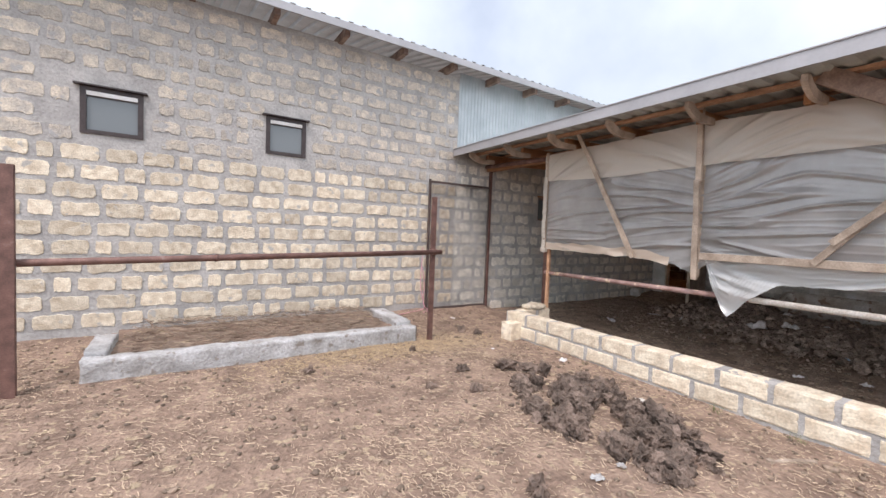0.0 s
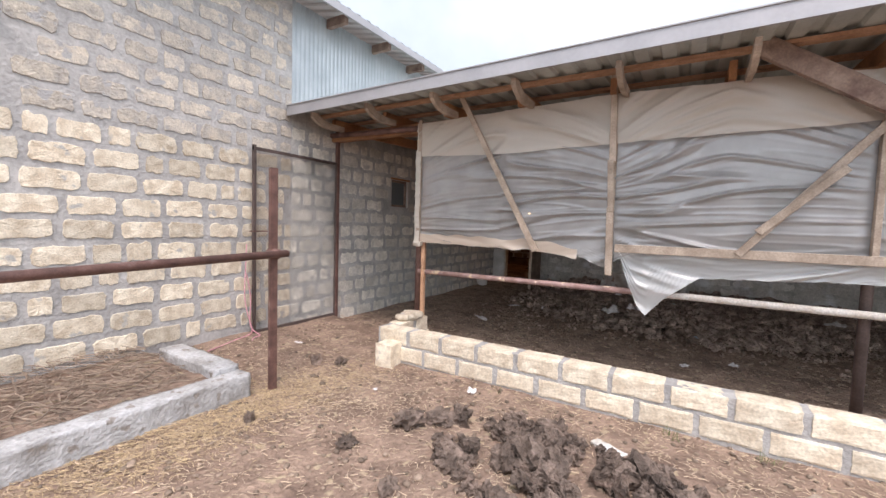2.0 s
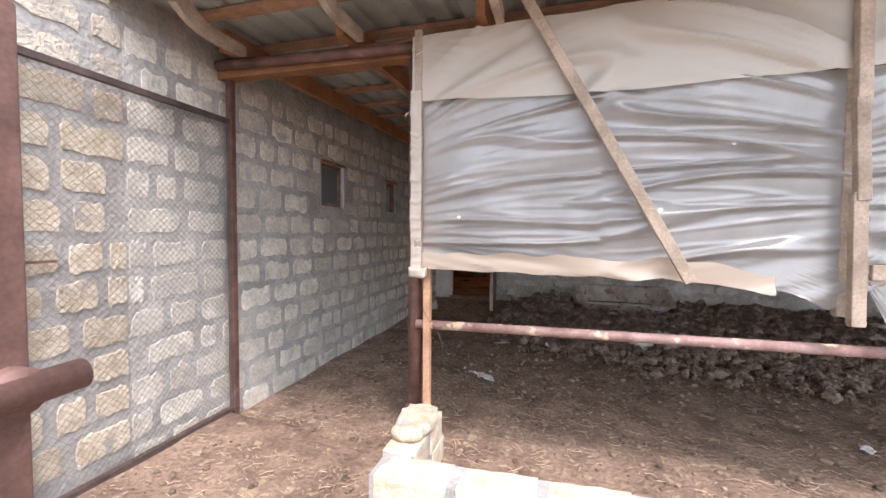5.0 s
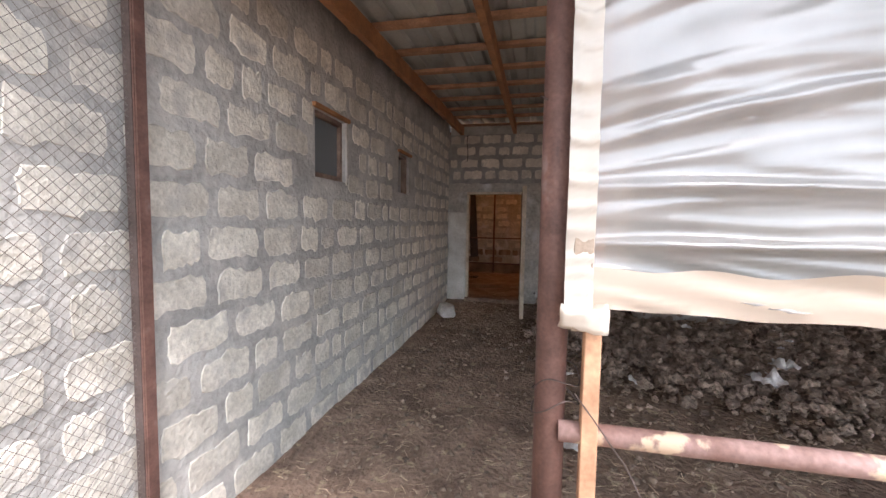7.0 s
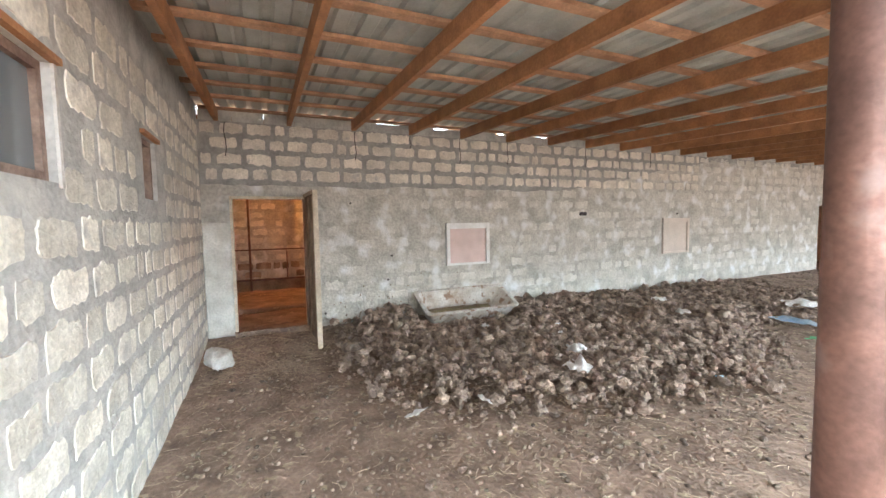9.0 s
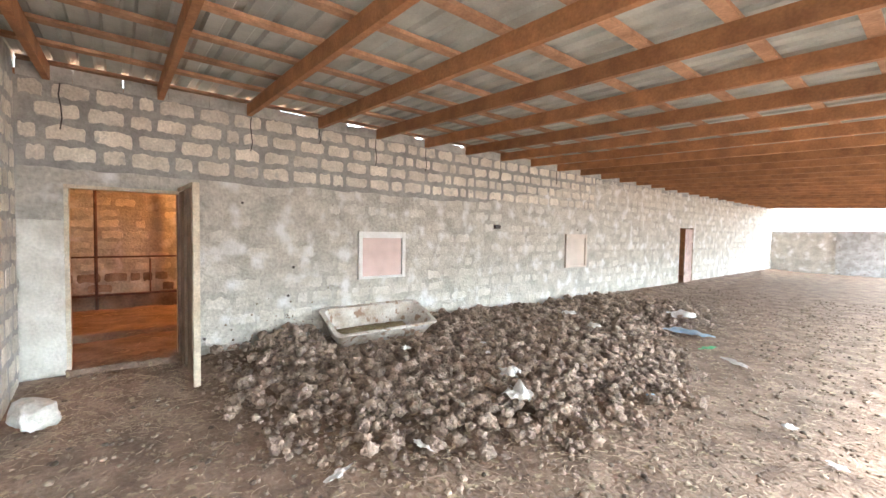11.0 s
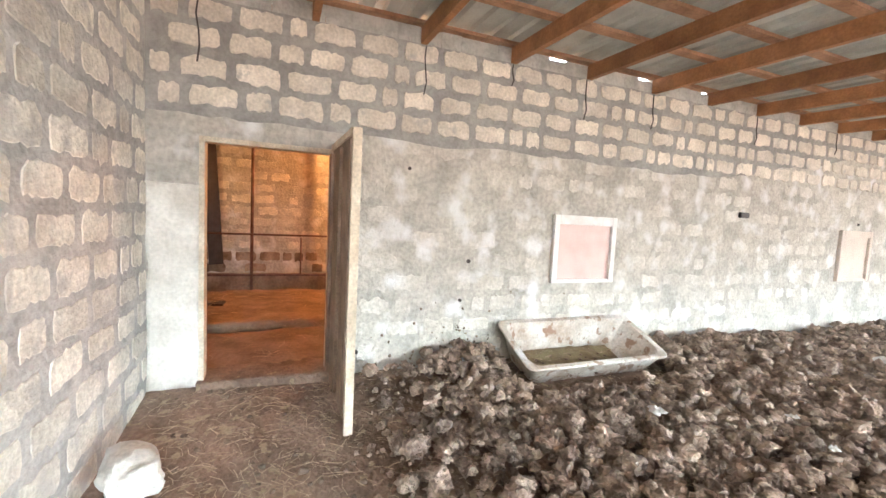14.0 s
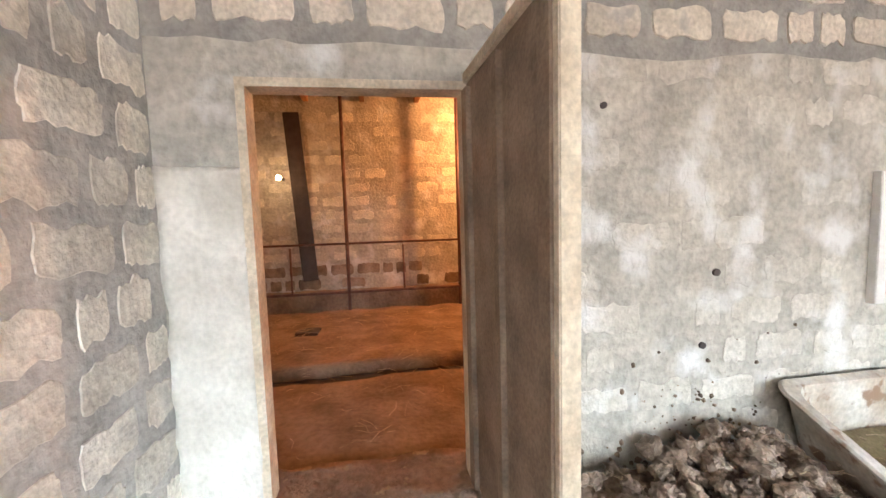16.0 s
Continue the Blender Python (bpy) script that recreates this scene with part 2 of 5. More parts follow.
M_ENAMEL = surf("chipped_enamel", (0.72, 0.70, 0.67), (0.46, 0.38, 0.31), 4, 0.3, bump=0.2, fine=40, dist=0.004, spots=((0.30, 0.19, 0.13), 9, 0.56))
M_SLUDGE = surf("dried_sludge", (0.30, 0.25, 0.14), (0.20, 0.14, 0.09), 5, 0.8, bump=0.5)
M_PALEWOOD = surf("pale_door_timber", (0.74, 0.66, 0.54), (0.54, 0.45, 0.34), 6, 0.85, bump=0.3, fine=60, dist=0.004)
M_DARKBLOCK = surf("dark_lower_block", (0.34, 0.27, 0.21), (0.18, 0.13, 0.10), 6, 0.9, bump=0.6, fine=40, vary=0.3)
M_REDDOOR = surf("faded_reddish_door", (0.62, 0.46, 0.41), (0.46, 0.33, 0.29), 5, 0.8, bump=0.2)
M_CRUMB = surf("dry_crumbs", (0.32, 0.24, 0.18), (0.15, 0.11, 0.085), 5, 0.95, bump=0.5, vary=0.4)
M_GOLD = surf("golden_straw", (0.50, 0.37, 0.22), (0.35, 0.25, 0.15), 30, 0.8, bump=0.1, vary=0.25)
M_TWIG = surf("dry_stalks", (0.30, 0.23, 0.17), (0.18, 0.13, 0.10), 20, 0.85, bump=0.1, vary=0.3)
M_BULB = bpy.data.materials.new("glowing_bulb")
M_BULB.use_nodes = True
_b = M_BULB.node_tree.nodes["Principled BSDF"]
_b.inputs["Emission Color"].default_value, _b.inputs["Emission Strength"].default_value = (1, 0.62, 0.30, 1), 10

# == structure ==
YN, XE, XS = 6.15, 10.86, 4.83


def part(name, bm, material, parent=None, label="", smooth=False):
    me = bpy.data.meshes.new(name)
    bm.normal_update()
    bm.to_mesh(me)
    bm.free()
    me.materials.append(material)
    if smooth:
        me.shade_smooth()
    ob = new(name, me)
    if parent is not None:
        ob.parent = parent
    return tagged(ob, label)


def box(bm, x0, x1, y0, y1, z0, z1, m=None):
    vs = [bm.verts.new((x, y, z)) for x in (x0, x1) for y in (y0, y1) for z in (z0, z1)]
    for f in ((0, 1, 3, 2), (4, 6, 7, 5), (0, 4, 5, 1), (2, 3, 7, 6), (0, 2, 6, 4), (1, 5, 7, 3)):
        bm.faces.new([vs[i] for i in f])
    if m is not None:
        bmesh.ops.transform(bm, matrix=m, verts=vs)
    return vs


def boxes(*bs, bevel=0.0):
    bm = bmesh.new()
    for b in bs:
        box(bm, *b)
    if bevel:
        bmesh.ops.bevel(bm, geom=bm.edges[:], offset=bevel, segments=2, affect="EDGES")
    return bm


def empty(name, loc=(0, 0, 0), label="", category="", group=""):
    ob = new(name)
    ob.location = loc
    ob.empty_display_size = 0.1
    return tagged(ob, label, category, group)


def beam(bm, a, b, w, h):
    """A timber of section w x h from a to b."""
    a, b = Vector(a), Vector(b)
    d = b - a
    m = Matrix.Translation(a) @ d.to_track_quat("X", "Z").to_matrix().to_4x4()
    vs = box(bm, 0, d.length, -w / 2, w / 2, -h / 2, h / 2, m)
    return vs


def tube(bm, a, b, r, n=14):
    a, b = Vector(a), Vector(b)
    d = b - a
    m = Matrix.Translation(a + d / 2) @ d.to_track_quat("Z", "Y").to_matrix().to_4x4()
    return bmesh.ops.create_cone(bm, cap_ends=True, segments=n, radius1=r, radius2=r, depth=d.length, matrix=m)["verts"]


def wall_with_holes(name, axis, c0, c1, u0, u1, z0, z1, holes, mat, top=None):
    """A wall across axis from c0 to c1, along u, cut by holes (u0, u1, z0, z1), its top following top(u)."""
    bm = bmesh.new()
    us = sorted({u0, u1, *[h[0] for h in holes], *[h[1] for h in holes]})
    for a, b in zip(us, us[1:]):
        hs = sorted([h for h in holes if h[0] <= a and h[1] >= b], key=lambda h: h[2])
        z = z0
        spans = []
        for h in hs:
            spans.append((z, h[2]))
            z = h[3]
        spans.append((z, z1))
        for lo, hi in spans:
            vs = box(bm, c0, c1, a, b, lo, hi) if axis == "x" else box(bm, a, b, c0, c1, lo, hi)
            if top and hi == z1:
                for v in vs:
                    if abs(v.co.z - z1) < 1e-6:
                        v.co.z = top(v.co.y if axis == "x" else v.co.x)
    return tagged(part(name, bm, mat), kind="structure")


def ground_height(x, y):
    """Level yard, banked up towards the walls, a heap along the end wall."""
    z = 0.11 * max(0.0, min(1.0, (y - 4.9) / 1.2)) if x < 5 else 0.0
    z += 0.09 * max(0.0, min(1.0, (x - 9.9) / 0.8)) if x < XE + 0.3 and x > 5 else 0.0
    z += 0.025 * noise.noise((x * 1.3, y * 1.3, 0)) + 0.012 * noise.noise((x * 5, y * 5, 3))
    return z


def roof_z(x):
    """Underside of the shed's rafters."""
    return 2.78 + (x - XS) * 0.24 / 6.03


def grid(bm, xs, ys, f):
    vs = [[bm.verts.new((x, y, f(x, y))) for y in ys] for x in xs]
    for i in range(len(xs) - 1):
        for j in range(len(ys) - 1):
            bm.faces.new((vs[i][j], vs[i + 1][j], vs[i + 1][j + 1], vs[i][j + 1]))


def steps(a, b, s):
    return [a + (b - a) * i / max(1, round((b - a) / s)) for i in range(max(1, round((b - a) / s)) + 1)]


bm = bmesh.new()
gx = [-400, -150, -60, -25] + steps(-12, 17, 0.10) + [30, 80, 200, 400]
gy = [-400, -150, -60] + steps(-24, -6, 0.5) + steps(-5.9, 7.4, 0.10) + [12, 30, 80, 200, 400]
grid(bm, gx, gy, ground_height)
ground = tagged(part("ground", bm, M_DIRT, smooth=True), "trodden brown dirt ground strewn with dry manure and straw", "ground", kind="structure")

# barn roof line above the stone wall: the eave runs level
def barn_top(x):
    return 4.27


WIN = [(-0.97, -0.41, 2.45, 2.98), (0.98, 1.50, 2.48, 3.00)]
SWIN = [(6.33, 6.80, 1.80, 2.28), (8.12, 8.50, 1.82, 2.27)]
wall_a = wall_with_holes("wall_north", "y", YN, YN + 0.25, -7, 4.2, -0.3, 4.4, WIN, M_MIDMORTAR, barn_top)
wall_b = wall_with_holes("wall_shed", "y", YN, YN + 0.25, 4.2, XE + 0.22, -0.3, 2.98, SWIN, M_MORTAR, lambda x: roof_z(x) + 0.25)
DOOR = (4.83, 5.81, -0.3, 2.02)
DOOR2 = (-10.0, -8.97, -0.3, 1.9)
BWIN = [(1.77, 2.60, 0.88, 1.60), (-3.47, -2.62, 0.84, 1.62)]
wall_e = wall_with_holes("wall_east", "x", XE, XE + 0.22, -20.0, 6.15, -0.3, 3.02, [DOOR, DOOR2] + BWIN, M_PLASTER)
bm = bmesh.new()
cap_rng = random.Random(5)
y = 6.13
while y > -20:
    w = cap_rng.choice((0.2, 0.38, 0.4))
    box(bm, XE + 0.004, XE + 0.09, y - w + 0.004, y, 3.015, 3.015 + cap_rng.choice((0.12, 0.14, 0.152, 0.162, 0.172, 0.18)))
    y -= w
bd = bmesh.new()
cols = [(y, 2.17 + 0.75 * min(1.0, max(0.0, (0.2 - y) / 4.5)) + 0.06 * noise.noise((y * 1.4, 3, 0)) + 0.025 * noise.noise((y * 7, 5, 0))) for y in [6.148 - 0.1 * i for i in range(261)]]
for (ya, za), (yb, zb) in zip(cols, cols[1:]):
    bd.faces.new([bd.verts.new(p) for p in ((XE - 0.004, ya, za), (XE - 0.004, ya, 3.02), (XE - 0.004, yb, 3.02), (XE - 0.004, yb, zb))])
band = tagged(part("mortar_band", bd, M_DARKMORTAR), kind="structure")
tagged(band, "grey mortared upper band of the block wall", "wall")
cap = tagged(part("wall_cap", bm, M_MORTAR), "uneven top course of grey blocks under the roof", "wall", kind="structure")
wall_s = wall_with_holes("wall_south", "y", -20.2, -20.0, 3.5, XE + 0.22, -0.3, 1.90, [], M_PLASTER)
tagged(part("wall_coping", boxes((3.4, XE + 0.22, -20.24, -19.95, 1.904, 1.98), bevel=0.01), M_CONCRETE), "grey concrete coping on the low wall", "wall", kind="structure")
tagged(part("concrete_slab", boxes((5.4, 8.55, -19.99, -19.93, 0.02, 1.90), bevel=0.01), M_CONCRETE), "pale grey concrete panel against the low wall", "panel")
for w, t in ((wall_a, "tall rough limestone block wall with grey mortar"), (wall_b, "limestone block wall under the shed roof"),
             (wall_e, "whitewashed block wall with a doorway into the barn"), (wall_s, "low plastered wall closing the open shed")):
    tagged(w, t, "wall")
# the barn behind the doorway
bx0, bx1 = XE + 0.22, 15.3
barn = [wall_with_holes("wall_barn", "x", bx1, bx1 + 0.2, -13, 8.5, -0.3, 3.6, [], M_PLASTER),
        wall_with_holes("wall_barn_end", "y", 8.3, 8.5, bx0, bx1, -0.3, 3.6, [], M_MORTAR),
        wall_with_holes("wall_barn_south", "y", -13, -12.8, bx0, bx1, -0.3, 3.6, [], M_MORTAR)]
for w in barn:
    tagged(w, "rough block wall inside the lamplit barn", "wall")
tagged(part("wall_barn_inner", boxes((XE, XE + 0.22, 6.4, 8.5, -0.3, 3.5)), M_MORTAR), "block wall inside the barn", "wall", kind="structure")
slab = bmesh.new()
beam(slab, (XE + 0.03, -2.3, 3.06), (15.6, -2.3, 3.36), 21.8, 0.05)
tagged(part("barn_ceiling", slab, M_RAFTER), "brown boarded barn ceiling", "ceiling", kind="structure")
# barn north of the wall: closing volume and roof
tagged(part("wall_barn_west", boxes((-7.2, -7, YN, 12, -0.3, 5.8)), M_MORTAR), "block wall of the tall barn", "wall", kind="structure")


def corrugated(bm, u0, u1, v0, v1, f, pitch=0.2, amp=0.03, shape=((0, 0), (0.3, 0), (0.4, 1), (0.7, 1), (0.8, 0))):
    """Profiled sheet: ribs run along v; f(u, v, rise) gives the place."""
    us = []
    n = int((u1 - u0) / pitch)
    for i in range(n):
        for s, h in shape:
            us.append((u0 + (i + s) * pitch, h * amp))
    us.append((u1, 0))
    a = [bm.verts.new(f(u, v0, h)) for u, h in us]
    b = [bm.verts.new(f(u, v1, h)) for u, h in us]
    for i in range(len(us) - 1):
        bm.faces.new((a[i], a[i + 1], b[i + 1], b[i]))


# shed roof
XO = 4.15
shed_roof = empty("shed_roof", (0, 0, 0), "profiled grey metal sheet roof on brown timber rafters", "roof")
shed_roof["kind"] = "structure"
bm = bmesh.new()
corrugated(bm, -20.2, 6.22, XO - 0.02, XE + 0.12, lambda u, v, h: (v, u, roof_z(v) + 0.185 + h), 0.20, 0.028)
part("roof_sheet", bm, M_SHEET, shed_roof, "grey profiled metal sheet")
RAFTERS = [5.92 - 0.912 * i for i in range(28)]
for y in RAFTERS:
    bm = bmesh.new()
    beam(bm, (4.72, y, roof_z(4.72) + 0.07), (XE + 0.1, y, roof_z(XE + 0.1) + 0.07), 0.055, 0.145)
    part("rafter", bm, M_RAFTER, shed_roof)
    bm = bmesh.new()
    tail = [(4.24, 0.135), (4.24, 0.075), (4.32, 0.02), (4.42, -0.02), (4.55, -0.035), (4.80, -0.03), (4.80, 0.04), (4.6, 0.045), (4.47, 0.06), (4.38, 0.10), (4.34, 0.135)]
    lft = [bm.verts.new((x, y - 0.13, roof_z(x) + z)) for x, z in tail]
    rgt = [bm.verts.new((x, y - 0.085, roof_z(x) + z)) for x, z in tail]
    bm.faces.new(lft)
    bm.faces.new(rgt[::-1])
    for i in range(len(tail)):
        j = (i + 1) % len(tail)
        bm.faces.new((lft[j], lft[i], rgt[i], rgt[j]))
    part("rafter_tail", bm, M_WOOD, shed_roof, "pale curved timber rafter tail")
for i in range(12):
    x = XO + 0.38 + i * 0.56 + (0.1 if i == 11 else 0)
    part("batten", boxes((x, x + 0.09, -20, 6.12, roof_z(x) + 0.145, roof_z(x) + 0.175)), M_BATTEN, shed_roof)
bm = bmesh.new()
rz = roof_z(XO)
for ya, za, yb, zb in ((6.12, -0.02, -2.0, 0.075), (-2.0, 0.075, -20.2, 0.075)):
    for dx, dz, w, h in ((-0.035, 0.18, 0.03, 0.125), (-0.052, 0.12, 0.006, 0.014), (-0.056, 0.243, 0.012, 0.010), (0.03, 0.25, 0.12, 0.006)):
        beam(bm, (XO + dx, ya, rz + dz + za), (XO + dx, yb, rz + dz + zb), w, h)
part("eave_flashing", bm, M_FASCIA, shed_roof, "pale folded metal eave strip")
bm = bmesh.new()
beam(bm, (XS + 0.12, 6.14, roof_z(XS) - 0.06), (XS + 0.12, -20, roof_z(XS) - 0.06), 0.1, 0.12)
part("wall_plate", bm, M_RAFTER, shed_roof, "brown timber beam carrying the rafters")

# tall barn roof
barn_roof = empty("barn_roof", (0, 0, 0), "metal roof of the tall barn with pale edge strip", "roof")
barn_roof["kind"] = "structure"


def broof(x):
    return barn_top(x) + 0.10


bm = bmesh.new()
corrugated(bm, -7.3, 10.9, 5.75, 12.0, lambda u, v, h: (u, v, broof(u) + 0.03 + (v - 5.75) * 0.22 + h), 0.2, 0.03)
part("roof_sheet", bm, M_ZINC, barn_roof)
bm = bmesh.new()
beam(bm, (-7.3, 5.74, broof(-7.3) - 0.02), (10.9, 5.74, broof(10.9) - 0.02), 0.03, 0.10)
part("verge_strip", bm, M_FASCIA, barn_roof, "pale metal verge strip")
for i in range(20):
    x = -6.6 + 0.95 * i
    part("purlin", boxes((x, x + 0.07, 5.82, 6.5, broof(x) - 0.12, broof(x) - 0.0)), M_OLDWOOD, barn_roof)
bm = bmesh.new()
corrugated(bm, 4.22, 10.9, 0, 1, lambda u, v, h: (u, YN + 0.03 - h, 2.9 if v == 0 else barn_top(u) + 0.1), 0.075, 0.014, ((0, 0), (0.25, 0.85), (0.5, 1), (0.75, 0.15)))
tagged(part("gable_cladding", bm, M_ZINC), "pale blue-grey corrugated metal gable sheet", "wall cladding", kind="structure")

# == things ==
def rough_box(bm, x0, x1, y0, y1, z0, z1, seg, amp, seed=0):
    """A box cut every seg metres, with its surface worn by noise."""
    n = [max(1, round((b - a) / seg)) for a, b in ((x0, x1), (y0, y1), (z0, z1))]
    made = {}

    def v(i, j, k):
        key = (i, j, k)
        if key not in made:
            p = Vector((x0 + (x1 - x0) * i / n[0], y0 + (y1 - y0) * j / n[1], z0 + (z1 - z0) * k / n[2]))
            d = noise.noise_vector(p * 7 + Vector((seed, 0, 0))) * amp + noise.noise_vector(p * 23) * amp * 0.4
            made[key] = bm.verts.new(p + d)
        return made[key]

    for a in range(3):
        b, c = (a + 1) % 3, (a + 2) % 3
        for side in (0, n[a]):
            for i in range(n[b]):
                for j in range(n[c]):
                    q = []
                    for di, dj in ((0, 0), (1, 0), (1, 1), (0, 1)):
                        k = [0, 0, 0]
                        k[a], k[b], k[c] = side, i + di, j + dj
                        q.append(v(*k))
                    bm.faces.new(q if side else q[::-1])


_ico = bmesh.new()
bmesh.ops.create_icosphere(_ico, subdivisions=2, radius=1)
ICO2 = (np.array([v.co[:] for v in _ico.verts]), np.array([[v.index for v in f.verts] for f in _ico.faces]))
_ico.free()
_ico = bmesh.new()
bmesh.ops.create_icosphere(_ico, subdivisions=1, radius=1)
ICO1 = (np.array([v.co[:] for v in _ico.verts]), np.array([[v.index for v in f.verts] for f in _ico.faces]))
_ico.free()
_ico = bmesh.new()
bmesh.ops.create_icosphere(_ico, subdivisions=3, radius=1)
ICO3 = (np.array([v.co[:] for v in _ico.verts]), np.array([[v.index for v in f.verts] for f in _ico.faces]))
_ico.free()
rng = np.random.default_rng(7)


def lumps(ico, n, amp=0.3, freq=1.6):
    """n differently battered round shapes of radius about 1."""
    out = []
    for k in range(n):
        vs = ico[0].copy()
        for i, v in enumerate(vs):
            p = Vector(v) * freq + Vector((k * 7.3, 0, 0))
            d = 1 + amp * noise.noise(p) * 1.6 + amp * 0.8 * noise.noise(p * 2.7)
            vs[i] = v * d
        out.append(vs)
    return out


def scatter(name, material, ico, shapes, places, sizes, squash, label, category):
    """Many lumps as one mesh."""
    V, Fc = [], []
    base = 0
    for (x, y, z), s in zip(places, sizes):
        a = rng.random(3) * 6.28
        m = np.array(Euler(a).to_matrix())
        v = (shapes[int(rng.integers(len(shapes)))] @ m.T) * s
        v[:, 2] *= squash
        V.append(v + (x, y, z))
        Fc.append(ico[1] + base)
        base += len(v)
    me = bpy.data.meshes.new(name)
    me.from_pydata(np.concatenate(V).tolist(), [], np.concatenate(Fc).tolist())
    me.materials.append(material)
    me.shade_smooth()
    return tagged(new(name, me), label, category, kind="stuff")


# --- tall wall windows ---
def metal_window(x0, x1, z0, z1):
    w = empty("barn_window", ((x0 + x1) / 2, YN, z0), "small square window in a black metal frame with dusty glass", "window", "barn windows")
    W, H = (x1 - x0) / 2, z1 - z0
    t = 0.045
    part("window_frame", boxes((-W - 0.01, -W + t, -0.02, 0.05, 0, H), (W - t, W + 0.01, -0.02, 0.05, 0, H), (-W + t, W - t, -0.02, 0.05, 0, t), (-W + t, W - t, -0.02, 0.05, H - t, H), (-W + t, W - t, 0.0, 0.04, H - 0.11, H - 0.095)), M_FRAME, w, "black metal window frame")
    part("pane", boxes((-W + t, W - t, 0.012, 0.018, t, H - 0.11)), M_GLASS, w, "dusty grey glass pane")
    part("top_strip", boxes((-W + t, W - t, -0.015, 0.03, H - 0.095, H - t - 0.004)), M_WHITE, w, "pale strip under the lintel")
    part("drip_lintel", boxes((-W - 0.06, W + 0.05, -0.07, 0.0, H + 0.002, H + 0.018)), M_FRAME, w)
    return w


for x0, x1, z0, z1 in WIN:
    metal_window(x0, x1, z0, z1)
# side windows in the shed
w = empty("shed_window", (6.565, YN, 1.80), "small window with a grey board and raw timber frame", "window")
part("window_frame", boxes((-0.235, -0.195, 0.03, 0.09, 0, 0.48), (0.195, 0.235, 0.03, 0.09, 0, 0.48), (-0.195, 0.195, 0.03, 0.09, 0, 0.04), (-0.195, 0.195, 0.03, 0.09, 0.44, 0.48)), M_OLDWOOD, w)
part("pane", boxes((-0.195, 0.195, 0.055, 0.062, 0.04, 0.44)), M_GLASS, w, "dusty grey pane")
part("lintel_board", boxes((-0.27, 0.27, -0.03, 0.1, 0.482, 0.51)), M_RAFTER, w)
part("reveal_plaster", boxes((0.236, 0.262, -0.012, 0.2, -0.02, 0.48)), M_WASH, w, "pale plastered edge of the opening")
w = empty("shed_window", (8.31, YN, 1.82), "small dark opening with a timber lintel", "window")
part("window_frame", boxes((-0.19, -0.15, 0.03, 0.09, 0, 0.45), (0.15, 0.19, 0.03, 0.09, 0, 0.45), (-0.15, 0.15, 0.03, 0.09, 0.41, 0.45)), M_OLDWOOD, w)
part("lintel_board", boxes((-0.23, 0.23, -0.03, 0.1, 0.452, 0.48)), M_RAFTER, w)
# added dark board that makes the shed window openings read as dark
tagged(part("window_backing", boxes((4.5, 10.7, YN + 1.4, YN + 1.5, -0.3, 3.4)), M_DOOR), "dark backing added behind the shed window openings", "wall", kind="structure")


# --- concrete trough against the wall ---
tr = empty("concrete_trough", (0.9, 5.4, 0.0), "long grey concrete feeding trough with crumbling rim and dry litter", "trough")
def tr_part(name, x0, x1, y0, y1, z0, z1, seed, m=M_CONCRETE):
    bm = bmesh.new()
    rough_box(bm, x0 - 0.9, x1 - 0.9, y0 - 5.4, y1 - 5.4, z0, z1, 0.03, 0.015, seed)
    return part(name, bm, m, tr, smooth=True)
# the front bank is slightly skewed to the wall
f1 = tr_part("front_bank", -0.76, 2.67, 4.71, 4.88, -0.05, 0.20, 1)
tr_part("end_bank", 2.47, 2.67, 4.88, 5.85, -0.02, 0.25, 2)
tr_part("end_bank", -0.76, -0.58, 4.88, 5.6, -0.02, 0.24, 3)
tr_part("litter_bed", -0.62, 2.49, 4.85, 6.14, -0.02, 0.15, 4, M_DIRT)

# --- pipe rail in the yard ---
rail = empty("yard_rail", (0.70, 4.63, 0), "rusty steel pipe rail on two flat posts", "fence rail")
bm = bmesh.new()
tube(bm, (-4.4, 0, 1.03), (2.27, 0, 1.21), 0.032)
part("top_rail", bm, M_RUST, rail, "brown rusted horizontal pipe", smooth=True)
bm = bmesh.new()
tube(bm, (-0.42, 0.0, 1.137), (-0.39, 0.0, 1.138), 0.038)
part("pipe_joint", bm, M_RUST, rail, smooth=True)
bm = boxes((2.13, 2.20, 0.034, 0.074, -0.1, 1.95), bevel=0.004)
part("post", bm, M_RUST, rail, "red-brown flat steel post")
bm = bmesh.new()
tube(bm, (2.165, -0.01, 1.208), (2.165, 0.10, 1.208), 0.045)
part("clamp", bm, M_RUST, rail, smooth=True)
bm = boxes((-1.91, -1.82, -0.075, -0.034, -0.1, 1.89), bevel=0.004)
part("post", bm, M_RUST, rail, "red-brown flat steel post")

